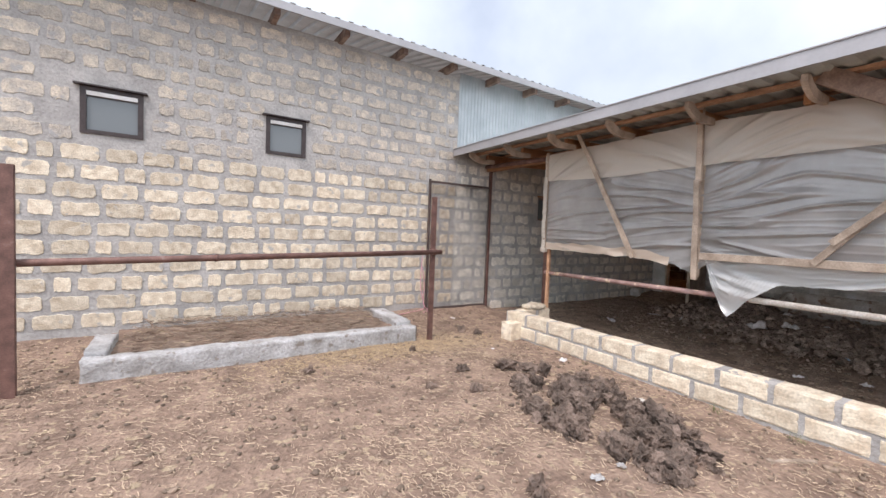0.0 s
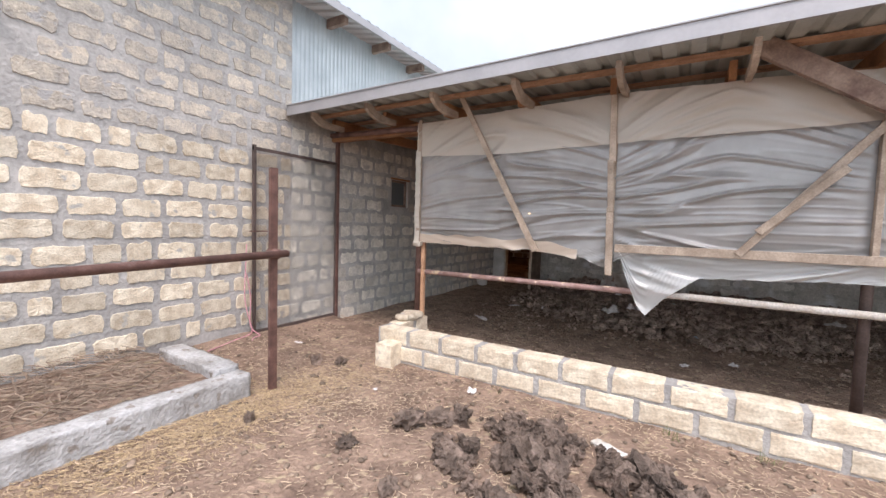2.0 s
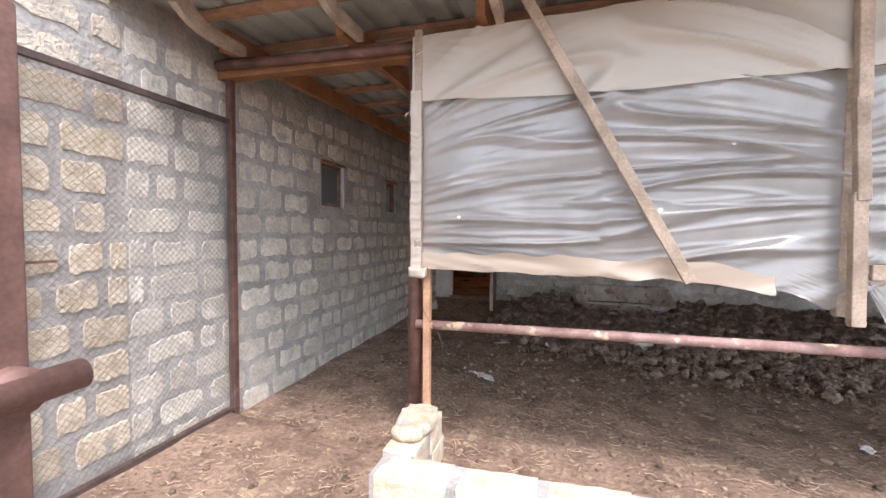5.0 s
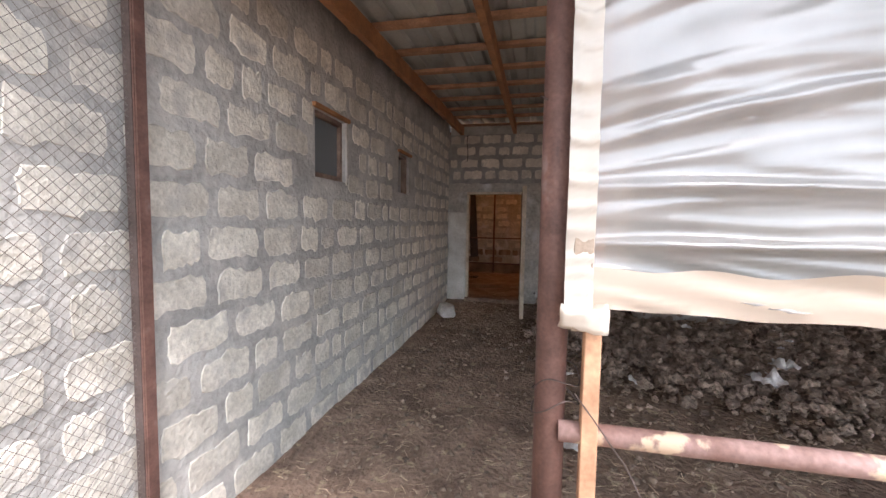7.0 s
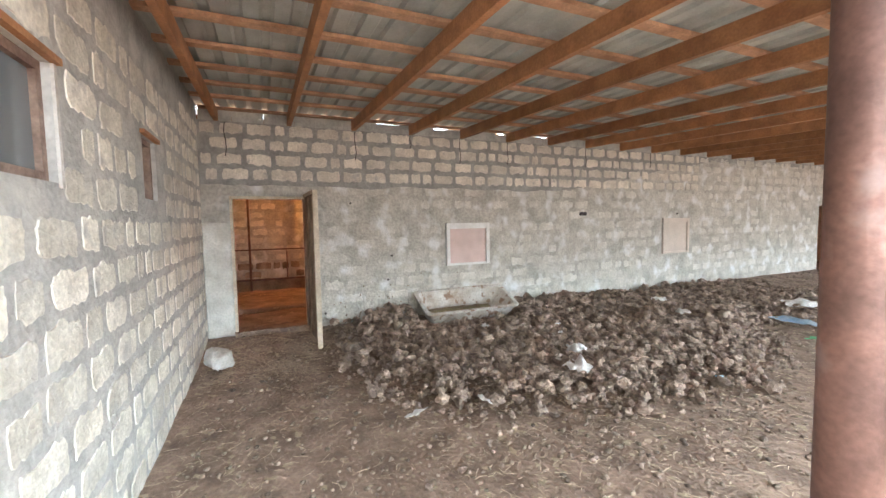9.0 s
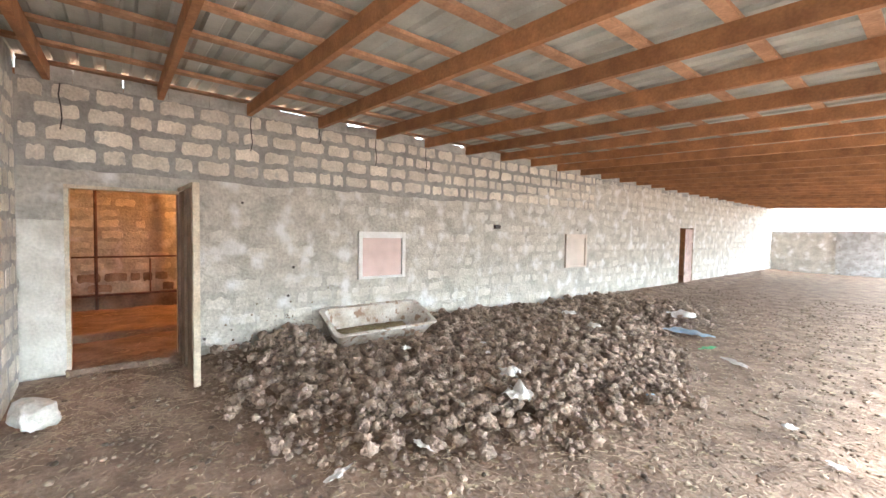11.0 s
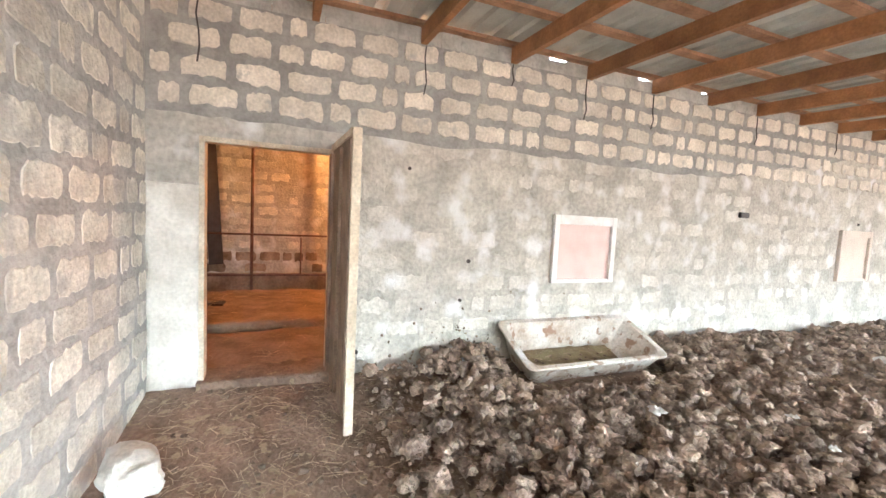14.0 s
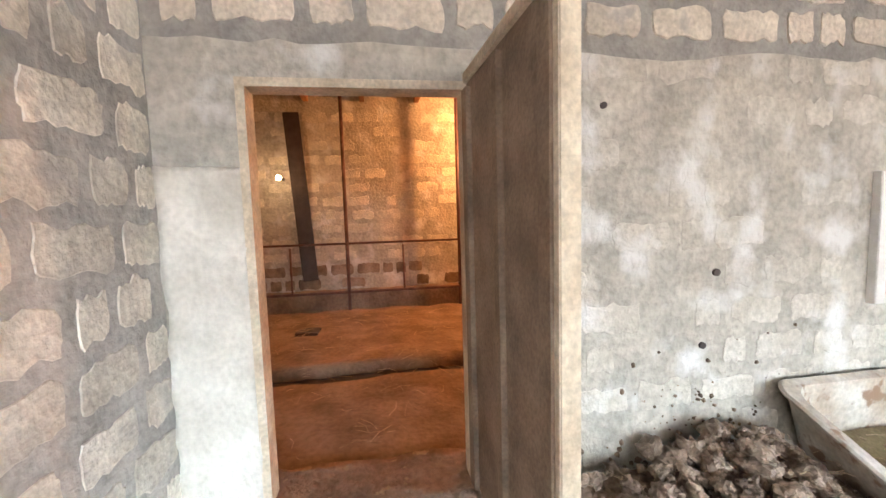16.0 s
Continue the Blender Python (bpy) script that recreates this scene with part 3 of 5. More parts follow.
# --- wire gate leaning open against the wall ---
gate = empty("wire_gate", (4.28, 6.08, 0.1), "open steel framed gate covered with chain mesh", "gate")
gx0, gx1, gh = -0.68, 0.68, 2.26
part("gate_frame", boxes((gx0, gx0 + 0.035, -0.02, 0.015, 0.02, gh + 0.03), (gx1 - 0.035, gx1, -0.02, 0.015, 0.02, gh), (gx0, gx1, -0.021, 0.016, gh - 0.03, gh + 0.005), (gx0, gx1, -0.021, 0.016, 0.0, 0.035)), M_OLDSTEEL, gate, "thin dark brown steel angle frame")
bm = bmesh.new()
sp = 0.042
k = -int(gh / sp) - 1
while k * sp < (gx1 - gx0):
    for sgn in (1, -1):
        u0 = k * sp
        a, b = (max(0, -u0), 0), None
        s0, s1 = max(0.0, -u0), min(gh, (gx1 - gx0) - u0)
        if s1 > s0:
            xa, xb = u0 + s0, u0 + s1
            if sgn < 0:
                xa, xb = (gx1 - gx0) - xa, (gx1 - gx0) - xb
            d = 0.0010
            p = [(gx0 + xa - d, 0, s0), (gx0 + xa + d, 0, s0), (gx0 + xb + d, 0, s1), (gx0 + xb - d, 0, s1)]
            for off in (-0.0012, 0.0012):
                bm.faces.new([bm.verts.new((q[0], q[1] + off, q[2])) for q in p])
    k += 1
part("wire_mesh", bm, M_MESHWIRE, gate, "rusty diamond wire mesh")
part("latch", boxes((gx0 - 0.06, gx0 + 0.18, -0.035, -0.022, 1.25, 1.265)), M_RUST, gate)
# post and beam where gate and roof meet
po = empty("gate_post", (4.955, 6.075, 0), "rusted square steel post beside the wire gate", "post")
part("post_shaft", boxes((-0.026, 0.026, -0.026, 0.026, -0.1, 2.82), bevel=0.005), M_RUST, po)
bm = bmesh.new()
tube(bm, (4.86, 6.1, 2.74), (4.86, 4.5, 2.70), 0.035)
tagged(part("cross_pipe", bm, M_RUST, smooth=True), "brown steel pipe spanning under the roof edge", "pipe")

# pink rope by the gate
cu = bpy.data.curves.new("pink_rope", "CURVE")
cu.dimensions, cu.bevel_depth, cu.bevel_resolution = "3D", 0.007, 2
for pts in (((3.52, 6.08, 1.2), (3.50, 6.06, 0.9), (3.46, 6.05, 0.6), (3.50, 6.02, 0.35), (3.56, 5.98, 0.14), (3.46, 5.98, 0.125), (3.30, 5.95, 0.12), (3.12, 5.88, 0.115), (2.92, 5.82, 0.11)),
            ((3.52, 6.08, 0.85), (3.57, 6.06, 0.6), (3.54, 6.03, 0.4), (3.50, 6.0, 0.2), (3.6, 5.93, 0.12), (3.56, 5.86, 0.12), (3.48, 5.9, 0.12), (3.4, 5.78, 0.12))):
    s = cu.splines.new("NURBS")
    s.points.add(len(pts) - 1)
    for p, q in zip(s.points, pts):
        p.co = (*q, 1)
    s.use_endpoint_u = True
cu.materials.append(M_PINK)
tagged(new("pink_rope", cu), "faded pink rope hanging beside the gate", "rope")

# --- shed corner post, rail, screen frame ---
fp = empty("corner_post", (4.94, 4.565, 0), "rusty brown steel pipe post at the shed corner", "post")
bm = bmesh.new()
tube(bm, (0, 0, -0.1), (0, 0, 2.78), 0.045, 20)
part("pipe", bm, M_RUST, fp, smooth=True)
rl = empty("low_rail", (4.90, 2.5, 0.90), "rusty steel pipe rail along the shed opening, partly painted white", "rail")
bm = bmesh.new()
tube(bm, (0, 2.04, 0.0), (0, -0.75, 0.02), 0.03)
part("rusty_pipe", bm, M_FLAKE, rl, "flaking red-brown pipe", smooth=True)
bm = bmesh.new()
tube(bm, (0, -0.75, 0.02), (0, -14, 0.02), 0.031)
part("white_pipe", bm, M_WHITEPIPE, rl, "white painted pipe", smooth=True)
for y in (0.39, -3.8, -8.0, -12.2, -16.4):
    p2 = empty("shed_post", (4.98, y, 0), "dark steel post holding the shed roof", "post", "shed posts")
    bm = bmesh.new()
    tube(bm, (0, 0, -0.1), (0, 0, 2.78), 0.038)
    part("pipe", bm, M_OLDSTEEL, p2, smooth=True)


def lath(name, a, b, w, h, parent=None, m=M_WOOD):
    bm = bmesh.new()
    beam(bm, a, b, w, h)
    bmesh.ops.bevel(bm, geom=bm.edges[:], offset=0.003, segments=1, affect="EDGES")
    return part(name, bm, m, parent)


fr = empty("screen_frame", (XS, 2.2, 0), "weathered timber laths holding the plastic sheet", "timber frame")
fr.location = (0, 0, 0)
for nm, a, b, w, h in (
        ("upright_lath", (XS - 0.02, 4.50, 1.22), (XS - 0.02, 4.50, 2.78), 0.05, 0.03),
        ("lower_lath", (XS + 0.055, 4.46, 0.02), (XS + 0.055, 4.46, 2.72), 0.045, 0.05),
        ("upright_lath", (XS + 0.075, 4.40, 1.28), (XS + 0.075, 4.40, 2.4), 0.05, 0.03),
        ("middle_lath", (XS - 0.065, 2.25, 2.15), (XS - 0.065, 2.27, 2.98), 0.045, 0.058),
        ("middle_lath", (XS - 0.075, 2.24, 1.68), (XS - 0.075, 2.265, 2.17), 0.045, 0.055),
        ("middle_lath", (XS - 0.065, 2.235, 1.07), (XS - 0.065, 2.25, 1.72), 0.045, 0.06),
        ("diagonal_lath", (XS - 0.085, 3.92, 3.0), (XS - 0.085, 2.96, 1.26), 0.03, 0.06),
        ("diagonal_lath", (XS - 0.085, 0.40, 2.36), (XS - 0.085, 1.24, 1.33), 0.03, 0.058),
        ("diagonal_lath", (XS - 0.115, 0.62, 2.02), (XS - 0.115, 1.12, 1.52), 0.025, 0.06),
        # runs on south along the unseen sheet extension
        ("cross_lath", (XS - 0.07, 2.19, 1.335), (XS - 0.07, -17.0, 1.36), 0.025, 0.075),
        ("brace_plank", (4.52, 1.22, 2.94), (4.68, 0.30, 2.36), 0.05, 0.15),
        ("upright_lath", (XS - 0.03, 0.42, 1.30), (XS - 0.03, 0.42, 2.80), 0.04, 0.06),
        ("end_block", (XS - 0.02, 4.50, 1.29), (XS + 0.07, 4.50, 1.29), 0.045, 0.08),
        ("upright_lath", (XS + 0.03, 2.25, 1.1), (XS + 0.03, 2.25, 2.8), 0.05, 0.05)):
    lath(nm, a, b, w, h, fr, {"brace_plank": M_OLDWOOD, "lower_lath": M_BATTEN}.get(nm, M_WOOD))

# --- plastic sheets, wrinkled towards the laths ---
def wrinkle(y, z, seed=0.0):
    """Folds run mostly level and gather at the laths."""
    near = min(abs(y - 2.25), abs(y - 4.5), abs(y - 0.42))
    pin = math.exp(-near / 0.5)
    sag = 0.05 * math.sin((y - 2.25) * 1.35) * (1 - pin)
    zc = 1.72 if y < 3.4 else 1.5
    zz = zc + (z + sag - zc) * (1 + 0.9 * pin) + 0.08 * noise.noise((y * 0.9, z * 1.2, seed))
    a = noise.noise((y * 0.6 + 5, zz * 4.6, seed + 2))
    b = noise.noise((y * 1.0 + 3, zz * 10, seed + 9))
    c = noise.noise((y * 0.45, zz * 2.6, seed + 4))
    fade = 0.45 + 0.55 * max(0.0, min(1.0, 0.5 + 1.6 * noise.noise((y * 0.9, z * 1.5, seed + 14))))
    ridge = max(0.0, 1 - abs(a) * 8.0)
    d = 0.050 * ridge * fade + 0.024 * max(0.0, 1 - abs(b) * 6.0) * (0.08 + 1.1 * pin) * fade + 0.050 * c
    return d * (0.25 + 0.9 * min(1.0, near / 0.22)) * min(1.0, 0.3 + max(0.0, 2.85 - z) / 0.2)


def sheet(name, y0, y1, zlow, zhigh, x, mat, label, parent, seed=0.0, dy=0.03, nz=110, flat=1.0, gap=None):
    bm = bmesh.new()
    n = max(2, int(abs(y1 - y0) / dy))
    rows = []
    for i in range(n + 1):
        y = y0 + (y1 - y0) * i / n
        lo, hi = zlow(y), zhigh(y)
        rows.append([bm.verts.new((x - wrinkle(y, lo + (hi - lo) * k / nz, seed) * flat, y, lo + (hi - lo) * k / nz)) for k in range(nz + 1)])
    for i in range(n):
        for k in range(nz):
            bm.faces.new((rows[i][k], rows[i + 1][k], rows[i + 1][k + 1], rows[i][k + 1]))
    return part(name, bm, mat, parent, label, smooth=True)


def lerp(v, *pts):
    return float(np.interp(v, [p[0] for p in pts], [p[1] for p in pts]))


film = empty("plastic_screen", (0, 0, 0), "wrinkled translucent plastic sheeting with a torn hanging edge, extended unseen southwards", "plastic sheet")
top_edge = lambda y: lerp(y, (-1.2, 2.70), (0.42, 2.74), (2.25, 2.80), (3.2, 2.77), (4.53, 2.74)) + 0.015 * noise.noise((y * 3, 0, 0))
low_edge = lambda y: lerp(y, (0.4, 1.32), (2.0, 1.30), (2.18, 1.22), (2.3, 1.13), (2.5, 1.22), (2.9, 1.28), (4.0, 1.30), (4.53, 1.30)) + 0.02 * noise.noise((y * 6, 1, 0))
seam = lambda y: lerp(y, (-1.2, 2.42), (0.42, 2.36), (2.25, 2.33), (3.4, 2.30), (4.53, 2.34)) + 0.01 * noise.noise((y * 2, 4, 0))
# beyond y=-1.2 the sheets are an unseen extension added to cut daylight
sheet("main_sheet", 4.53, -17.0, low_edge, lambda y: seam(y) + 0.015, XS + 0.012, M_FILM, "thin greyish translucent sheet, extended unseen southwards to cut daylight", film, 0.0)
sheet("upper_sheet", 4.54, -17.0, seam, top_edge, XS - 0.026, M_FILM2, "thicker cream upper sheet, extended unseen southwards to cut daylight", film, 20.0, nz=28, flat=0.7)
sheet("bottom_fold", 4.54, 2.55, lambda y: low_edge(y) - 0.025, lambda y: low_edge(y) + 0.085 + 0.03 * noise.noise((y * 4, 8, 0)), XS - 0.010, M_HEM, "folded tan hem", film, 31.0, nz=8)
sheet("lower_strip", 2.17, -17.0, lambda y: lerp(y, (-1.2, 1.14), (0.5, 1.16), (1.5, 1.10), (1.60, 1.02), (1.75, 0.90), (1.90, 0.72), (1.98, 0.80), (2.08, 1.05), (2.17, 1.3)) + 0.012 * noise.noise((y * 14, 5, 0)), lambda y: 1.34, XS - 0.012, M_FILM3, "torn hanging strip of clear plastic, extended unseen southwards to cut daylight", film, 44.0, nz=30, flat=1.0)
sheet("edge_wrap", 4.545, 4.475, lambda y: 1.24 + 0.5 * abs(y - 4.52) + 0.02 * noise.noise((y * 30, 2, 0)), lambda y: 2.40, XS - 0.04, M_FILM2, "sheet wrapped round the end lath", film, 53.0, dy=0.007, nz=110, flat=1.0)
bm = bmesh.new()
rough_box(bm, XS - 0.06, XS + 0.0, 4.43, 4.55, 1.225, 1.285, 0.015, 0.035, 3)
part("knot", bm, M_FILM2, film, "gathered cream knot of plastic", smooth=True)

# --- stray blocks and stones ---
def rock(name, loc, size, label, cat, mat=M_CREAM, rot=0.0, amp=0.02, seed=0, squareness=True):
    bm = bmesh.new()
    rough_box(bm, -size[0] / 2, size[0] / 2, -size[1] / 2, size[1] / 2, 0, size[2], min(size) / 5, amp, seed)
    if not squareness:
        for v in bm.verts:
            c = Vector((0, 0, size[2] / 2))
            d = v.co - c
            k = max(abs(d.x) / size[0], abs(d.y) / size[1], abs(d.z) / size[2]) * 2
            e = math.sqrt((d.x / size[0]) ** 2 + (d.y / size[1]) ** 2 + (d.z / size[2]) ** 2) * 2
            v.co = c + d * (0.35 + 0.65 * k / max(e, 1e-6))
    ob = part(name, bm, mat, None, label, smooth=not squareness)
    ob.location, ob.rotation_euler = loc, (0, 0, rot)
    return tagged(ob, category=cat)


rock("loose_block", (3.98, 4.27, -0.01), (0.20, 0.20, 0.24), "pale limestone block standing beside the low wall", "block", rot=0.1, amp=0.01)
rock("boulder", (4.58, 4.43, 0.345), (0.42, 0.22, 0.095), "rounded pale stone lying on the low wall's end", "stone", amp=0.02, seed=5, squareness=False)
rock("loose_stone", (9.72, 5.92, 0.05), (0.36, 0.25, 0.19), "rough white stone at the foot of the wall", "stone", M_WASH, 0.4, 0.05, 6, False)
rock("flat_stone", (3.52, 1.98, -0.02), (0.22, 0.08, 0.045), "flat pale stone chip by the low wall", "stone", M_WASH, 1.2, 0.015, 9)
rock("flat_stick", (3.55, 0.95, -0.005), (0.34, 0.03, 0.02), "thin weathered stick lying by the low wall", "stick", M_WOOD, 2.6, 0.015, 10)

# --- end wall: doorway ---
door = empty("barn_door", (XE - 0.01, 4.86, 0.08), "open door of dark boards with a raw timber edge", "door")
door["kind"] = "structure"
door.name = "door_1"
door.rotation_euler = (0, 0, radians(2.6))
bm = boxes((-0.86, 0, -0.045, -0.015, 0.0, 1.93))
part("door_boards", bm, M_DOOR, door, "dark brown boards")
part("edge_stile", boxes((-0.895, -0.86, -0.06, 0.0, -0.06, 1.97), bevel=0.004), M_PALEWOOD, door, "pale timber edge")
part("inner_frame", boxes((-0.86, -0.79, -0.0145, 0.008, 0.06, 1.9), (-0.08, -0.005, -0.0145, 0.008, 0.06, 1.9), (-0.47, -0.42, -0.0145, 0.008, 0.06, 1.9)), M_DOOR, door)
part("top_rail", boxes((-0.86, -0.005, -0.06, 0.0, 1.932, 1.975)), M_PALEWOOD, door, "pale timber rail")
dfr = empty("door_frame", (0, 0, 0), "weathered timber door frame set in plaster", "door frame")
dfr["kind"] = "structure"
part("jamb", boxes((XE - 0.02, XE + 0.1, 5.775, 5.812, 0.05, 2.02)), M_PALEWOOD, dfr)
part("jamb", boxes((XE - 0.02, XE + 0.1, 4.828, 4.865, 0.05, 2.02)), M_PALEWOOD, dfr)
part("head", boxes((XE - 0.022, XE + 0.1, 4.828, 5.812, 1.985, 2.022)), M_PALEWOOD, dfr)
bm = bmesh.new()
rough_box(bm, XE - 0.10, XE + 0.26, 4.83, 5.81, 0.0, 0.155, 0.06, 0.03, 12)
tagged(part("threshold", bm, M_DIRT, smooth=True), "worn concrete threshold covered in dirt", "threshold", kind="structure")
bm = bmesh.new()
rough_box(bm, XE - 0.016, XE + 0.02, 5.812, 6.145, 0.10, 1.66, 0.03, 0.016, 13)
tagged(part("plaster_patch", bm, M_WHITEWASH, smooth=True), "whitewashed plaster strip between doorway and corner", "plaster", kind="structure")
# second doorway
d2 = empty("barn_door", (XE + 0.03, -9.99, 0.0), "faded reddish board door standing slightly ajar", "door")
d2["kind"] = "structure"
d2.name = "door_2"
d2.rotation_euler = (0, 0, radians(6))
for k in range(5):
    part("door_board", boxes((-0.03 - 0.003 * (k % 2), 0.0, 0.165 * k, 0.165 * k + 0.158, 0.02, 1.86)), M_REDDOOR, d2)
part("cross_bar", boxes((-0.055, -0.034, 0.03, 0.79, 1.42, 1.52), (-0.055, -0.034, 0.03, 0.79, 0.35, 0.45)), M_REDDOOR, d2)
part("jamb", boxes((-0.05, 0.05, -0.005, -0.06, 0.0, 1.9)), M_DOOR, d2)


def white_window(y0, y1, z0, z1, name="whitewashed_window", fill=None, paint=None):
    w = empty(name, (XE, (y0 + y1) / 2, z0), "small white framed window with a pinkish pane", "window", "barn windows by the shed")
    W, H, t = (y1 - y0) / 2, z1 - z0, 0.065
    part("window_frame", boxes((-0.045, 0.04, -W, -W + t, 0, H), (-0.045, 0.04, W - t, W, 0, H), (-0.045, 0.04, -W + t, W - t, 0, t * 0.6), (-0.045, 0.04, -W + t, W - t, H - t * 1.5, H), bevel=0.004), paint or M_WHITE, w, "" if paint else "thick white painted frame")
    part("pane", boxes((-0.012, -0.004, -W + t, W - t, t * 0.6, H - t * 1.5)), fill or M_PINKPANE, w, "pinkish pane")
    return w


white_window(1.77, 2.60, 0.88, 1.60)
white_window(-3.47, -2.62, 0.84, 1.62, fill=M_DULLPANE, paint=M_DULLPANE)

# --- bath tub used as a trough ---
def bathtub():
    """A bath with rounded corners, sloping ends and a rolled rim, tipped forward a little."""
    bm = bmesh.new()

    def ring(w, l, z, r, n=5):
        vs = []
        for sx, sy, a0 in ((1, 1, 0), (-1, 1, 90), (-1, -1, 180), (1, -1, 270)):
            for i in range(n + 1):
                a = radians(a0 + 90 * i / n)
                vs.append(bm.verts.new((sx * (w / 2 - r) + r * math.cos(a), sy * (l / 2 - r) + r * math.sin(a), z)))
        return vs
    rings = [ring(0.50, 1.25, 0.0, 0.10), ring(0.62, 1.52, 0.30, 0.07), ring(0.65, 1.58, 0.36, 0.06), ring(0.70, 1.66, 0.37, 0.09), ring(0.71, 1.67, 0.385, 0.09), ring(0.69, 1.65, 0.395, 0.09),
             ring(0.60, 1.54, 0.39, 0.11), ring(0.55, 1.46, 0.30, 0.11), ring(0.42, 1.2, 0.05, 0.12)]
    for a, b in zip(rings, rings[1:]):
        for i in range(len(a)):
            j = (i + 1) % len(a)
            bm.faces.new((a[i], a[j], b[j], b[i]))
    bm.faces.new(rings[0][::-1])
    bm.faces.new(rings[-1])
    return bm


tub = empty("bath_tub", (10.65, 2.40, 0.01), "old white enamel bath sunk into the dung as a water trough", "bath tub")
tub.rotation_euler = (0, radians(-23), 0)
part("shell", bathtub(), M_ENAMEL, tub, "chipped white enamel", smooth=False)
bm = bmesh.new()
rough_box(bm, -0.20, 0.20, -0.57, 0.57, 0.05, 0.10, 0.08, 0.02, 15)
part("dried_sludge", bm, M_SLUDGE, tub, "greenish brown dried sludge")

# wires hanging from the rafters on the end wall
for y, l in ((5.82, 0.45), (4.08, 0.42), (2.32, 0.40), (3.2, 0.2), (1.38, 0.38), (-0.42, 0.35), (-2.2, 0.3)):
    cu = bpy.data.curves.new("hanging_wire", "CURVE")
    cu.dimensions, cu.bevel_depth = "3D", 0.006
    s = cu.splines.new("POLY")
    s.points.add(4)
    for i, p in enumerate(s.points):
        p.co = (XE - 0.025 - 0.01 * (i % 2), y + 0.012 * math.sin(i * 1.7), 3.0 - l * i / 4, 1)
    cu.materials.append(M_FRAME)
    tagged(new("hanging_wire", cu), "short dark wire tie hanging from a rafter", "wire", "wire ties")
# black discs for the shade in putlog holes, and an insulator on the wall
for y, z, r in ((3.55, 1.10, 0.02), (3.62, 0.72, 0.018), (4.18, 1.93, 0.016), (4.6, 0.28, 0.018), (5.92, 0.42, 0.016), (-3.1, 1.72, 0.02)):
    bm = bmesh.new()
    tube(bm, (XE - 0.014, y, z), (XE + 0.01, y, z), r, 8)
    tagged(part("wall_hole_disc", bm, M_FRAME), "small black disc on the wall for the shade of a hole", "hole", "wall holes")
bm = boxes((XE - 0.05, XE, -0.44, -0.28, 1.70, 1.77), bevel=0.01)
tagged(part("junction_box", bm, M_FRAME), "small dark electrical box on the wall", "junction box")

# --- inside the barn ---
st = empty("stall_rail", (14.9, 5.0, 0), "brown steel stall rails along the barn wall", "stall rail")
BR = (14.9, 5.0)
def bar(name, y0, z0, y1, z1, r, x=0.0):
    bm = bmesh.new()
    tube(bm, (x, y0 - 5.0, z0), (x, y1 - 5.0, z1), r, 8)
    part(name, bm, M_RUST, st, smooth=True)
bar("top_rail", 7.6, 1.06, -3, 1.06, 0.016)
bar("low_rail", 7.6, 0.36, -3, 0.36, 0.02)
for y in (5.72, 4.10, 2.6, 7.3):
    bar("stanchion", y, -0.05, y, 3.3, 0.025)
for y in (4.93, 3.3, 6.5):
    bar("divider", y, 0.36, y, 1.02, 0.014)
bm = bmesh.new()
beam(bm, (15.26, 6.30, 0.5), (15.24, 6.45, 2.95), 0.05, 0.22)
tagged(part("timber_column", bm, M_FRAME), "dark sooty timber leaning on the barn wall", "column")
bm = bmesh.new()
rough_box(bm, 12.34, 12.66, 2, 8, -0.05, 0.02, 0.12, 0.03, 21)
tagged(part("dung_gutter", bm, M_FRAME), "dark wet dung channel in the barn floor", "gutter", kind="structure")
bm = bmesh.new()
rough_box(bm, 12.66, 15.28, -3, 8.2, -0.1, 0.10, 0.2, 0.03, 22)
tagged(part("stall_floor", bm, M_BARNFLOOR, smooth=True), "raised earth stall floor in the barn", "floor", kind="structure")
bm = bmesh.new()
rough_box(bm, 11.1, 12.40, -3, 8.2, -0.1, 0.09, 0.2, 0.03, 23)
tagged(part("barn_passage_floor", bm, M_BARNFLOOR, smooth=True), "trodden earth barn passage", "floor", kind="structure")
bulb = empty("light_bulb", (14.95, 6.60, 2.0), "bare glowing bulb on the barn wall", "light bulb")
bm = bmesh.new()
bmesh.ops.create_uvsphere(bm, u_segments=12, v_segments=8, radius=0.035)
part("glass_bulb", bm, M_BULB, bulb, smooth=True)
part("holder", boxes((0.03, 0.28, -0.02, 0.02, -0.02, 0.02)), M_FRAME, bulb)
for i in range(14):
    y = 7.8 - 0.8 * i
    part("barn_joist", boxes((XE + 0.25, 15.28, y, y + 0.07, 3.12, 3.29)), M_RAFTER, None)["kind"] = "structure"

bm = bmesh.new()
rough_box(bm, 14.93, 15.28, -3, 8.2, 0.0, 0.34, 0.15, 0.02, 25)
tagged(part("manger_curb", bm, M_BARNFLOOR), "dark stained low manger along the barn wall", "manger", kind="structure")
bm = bmesh.new()
rough_box(bm, 13.72, 13.95, 6.0, 6.25, 0.08, 0.13, 0.05, 0.02, 26)
tagged(part("dung_pat", bm, M_FRAME), "dark dung pat on the barn floor", "dung")
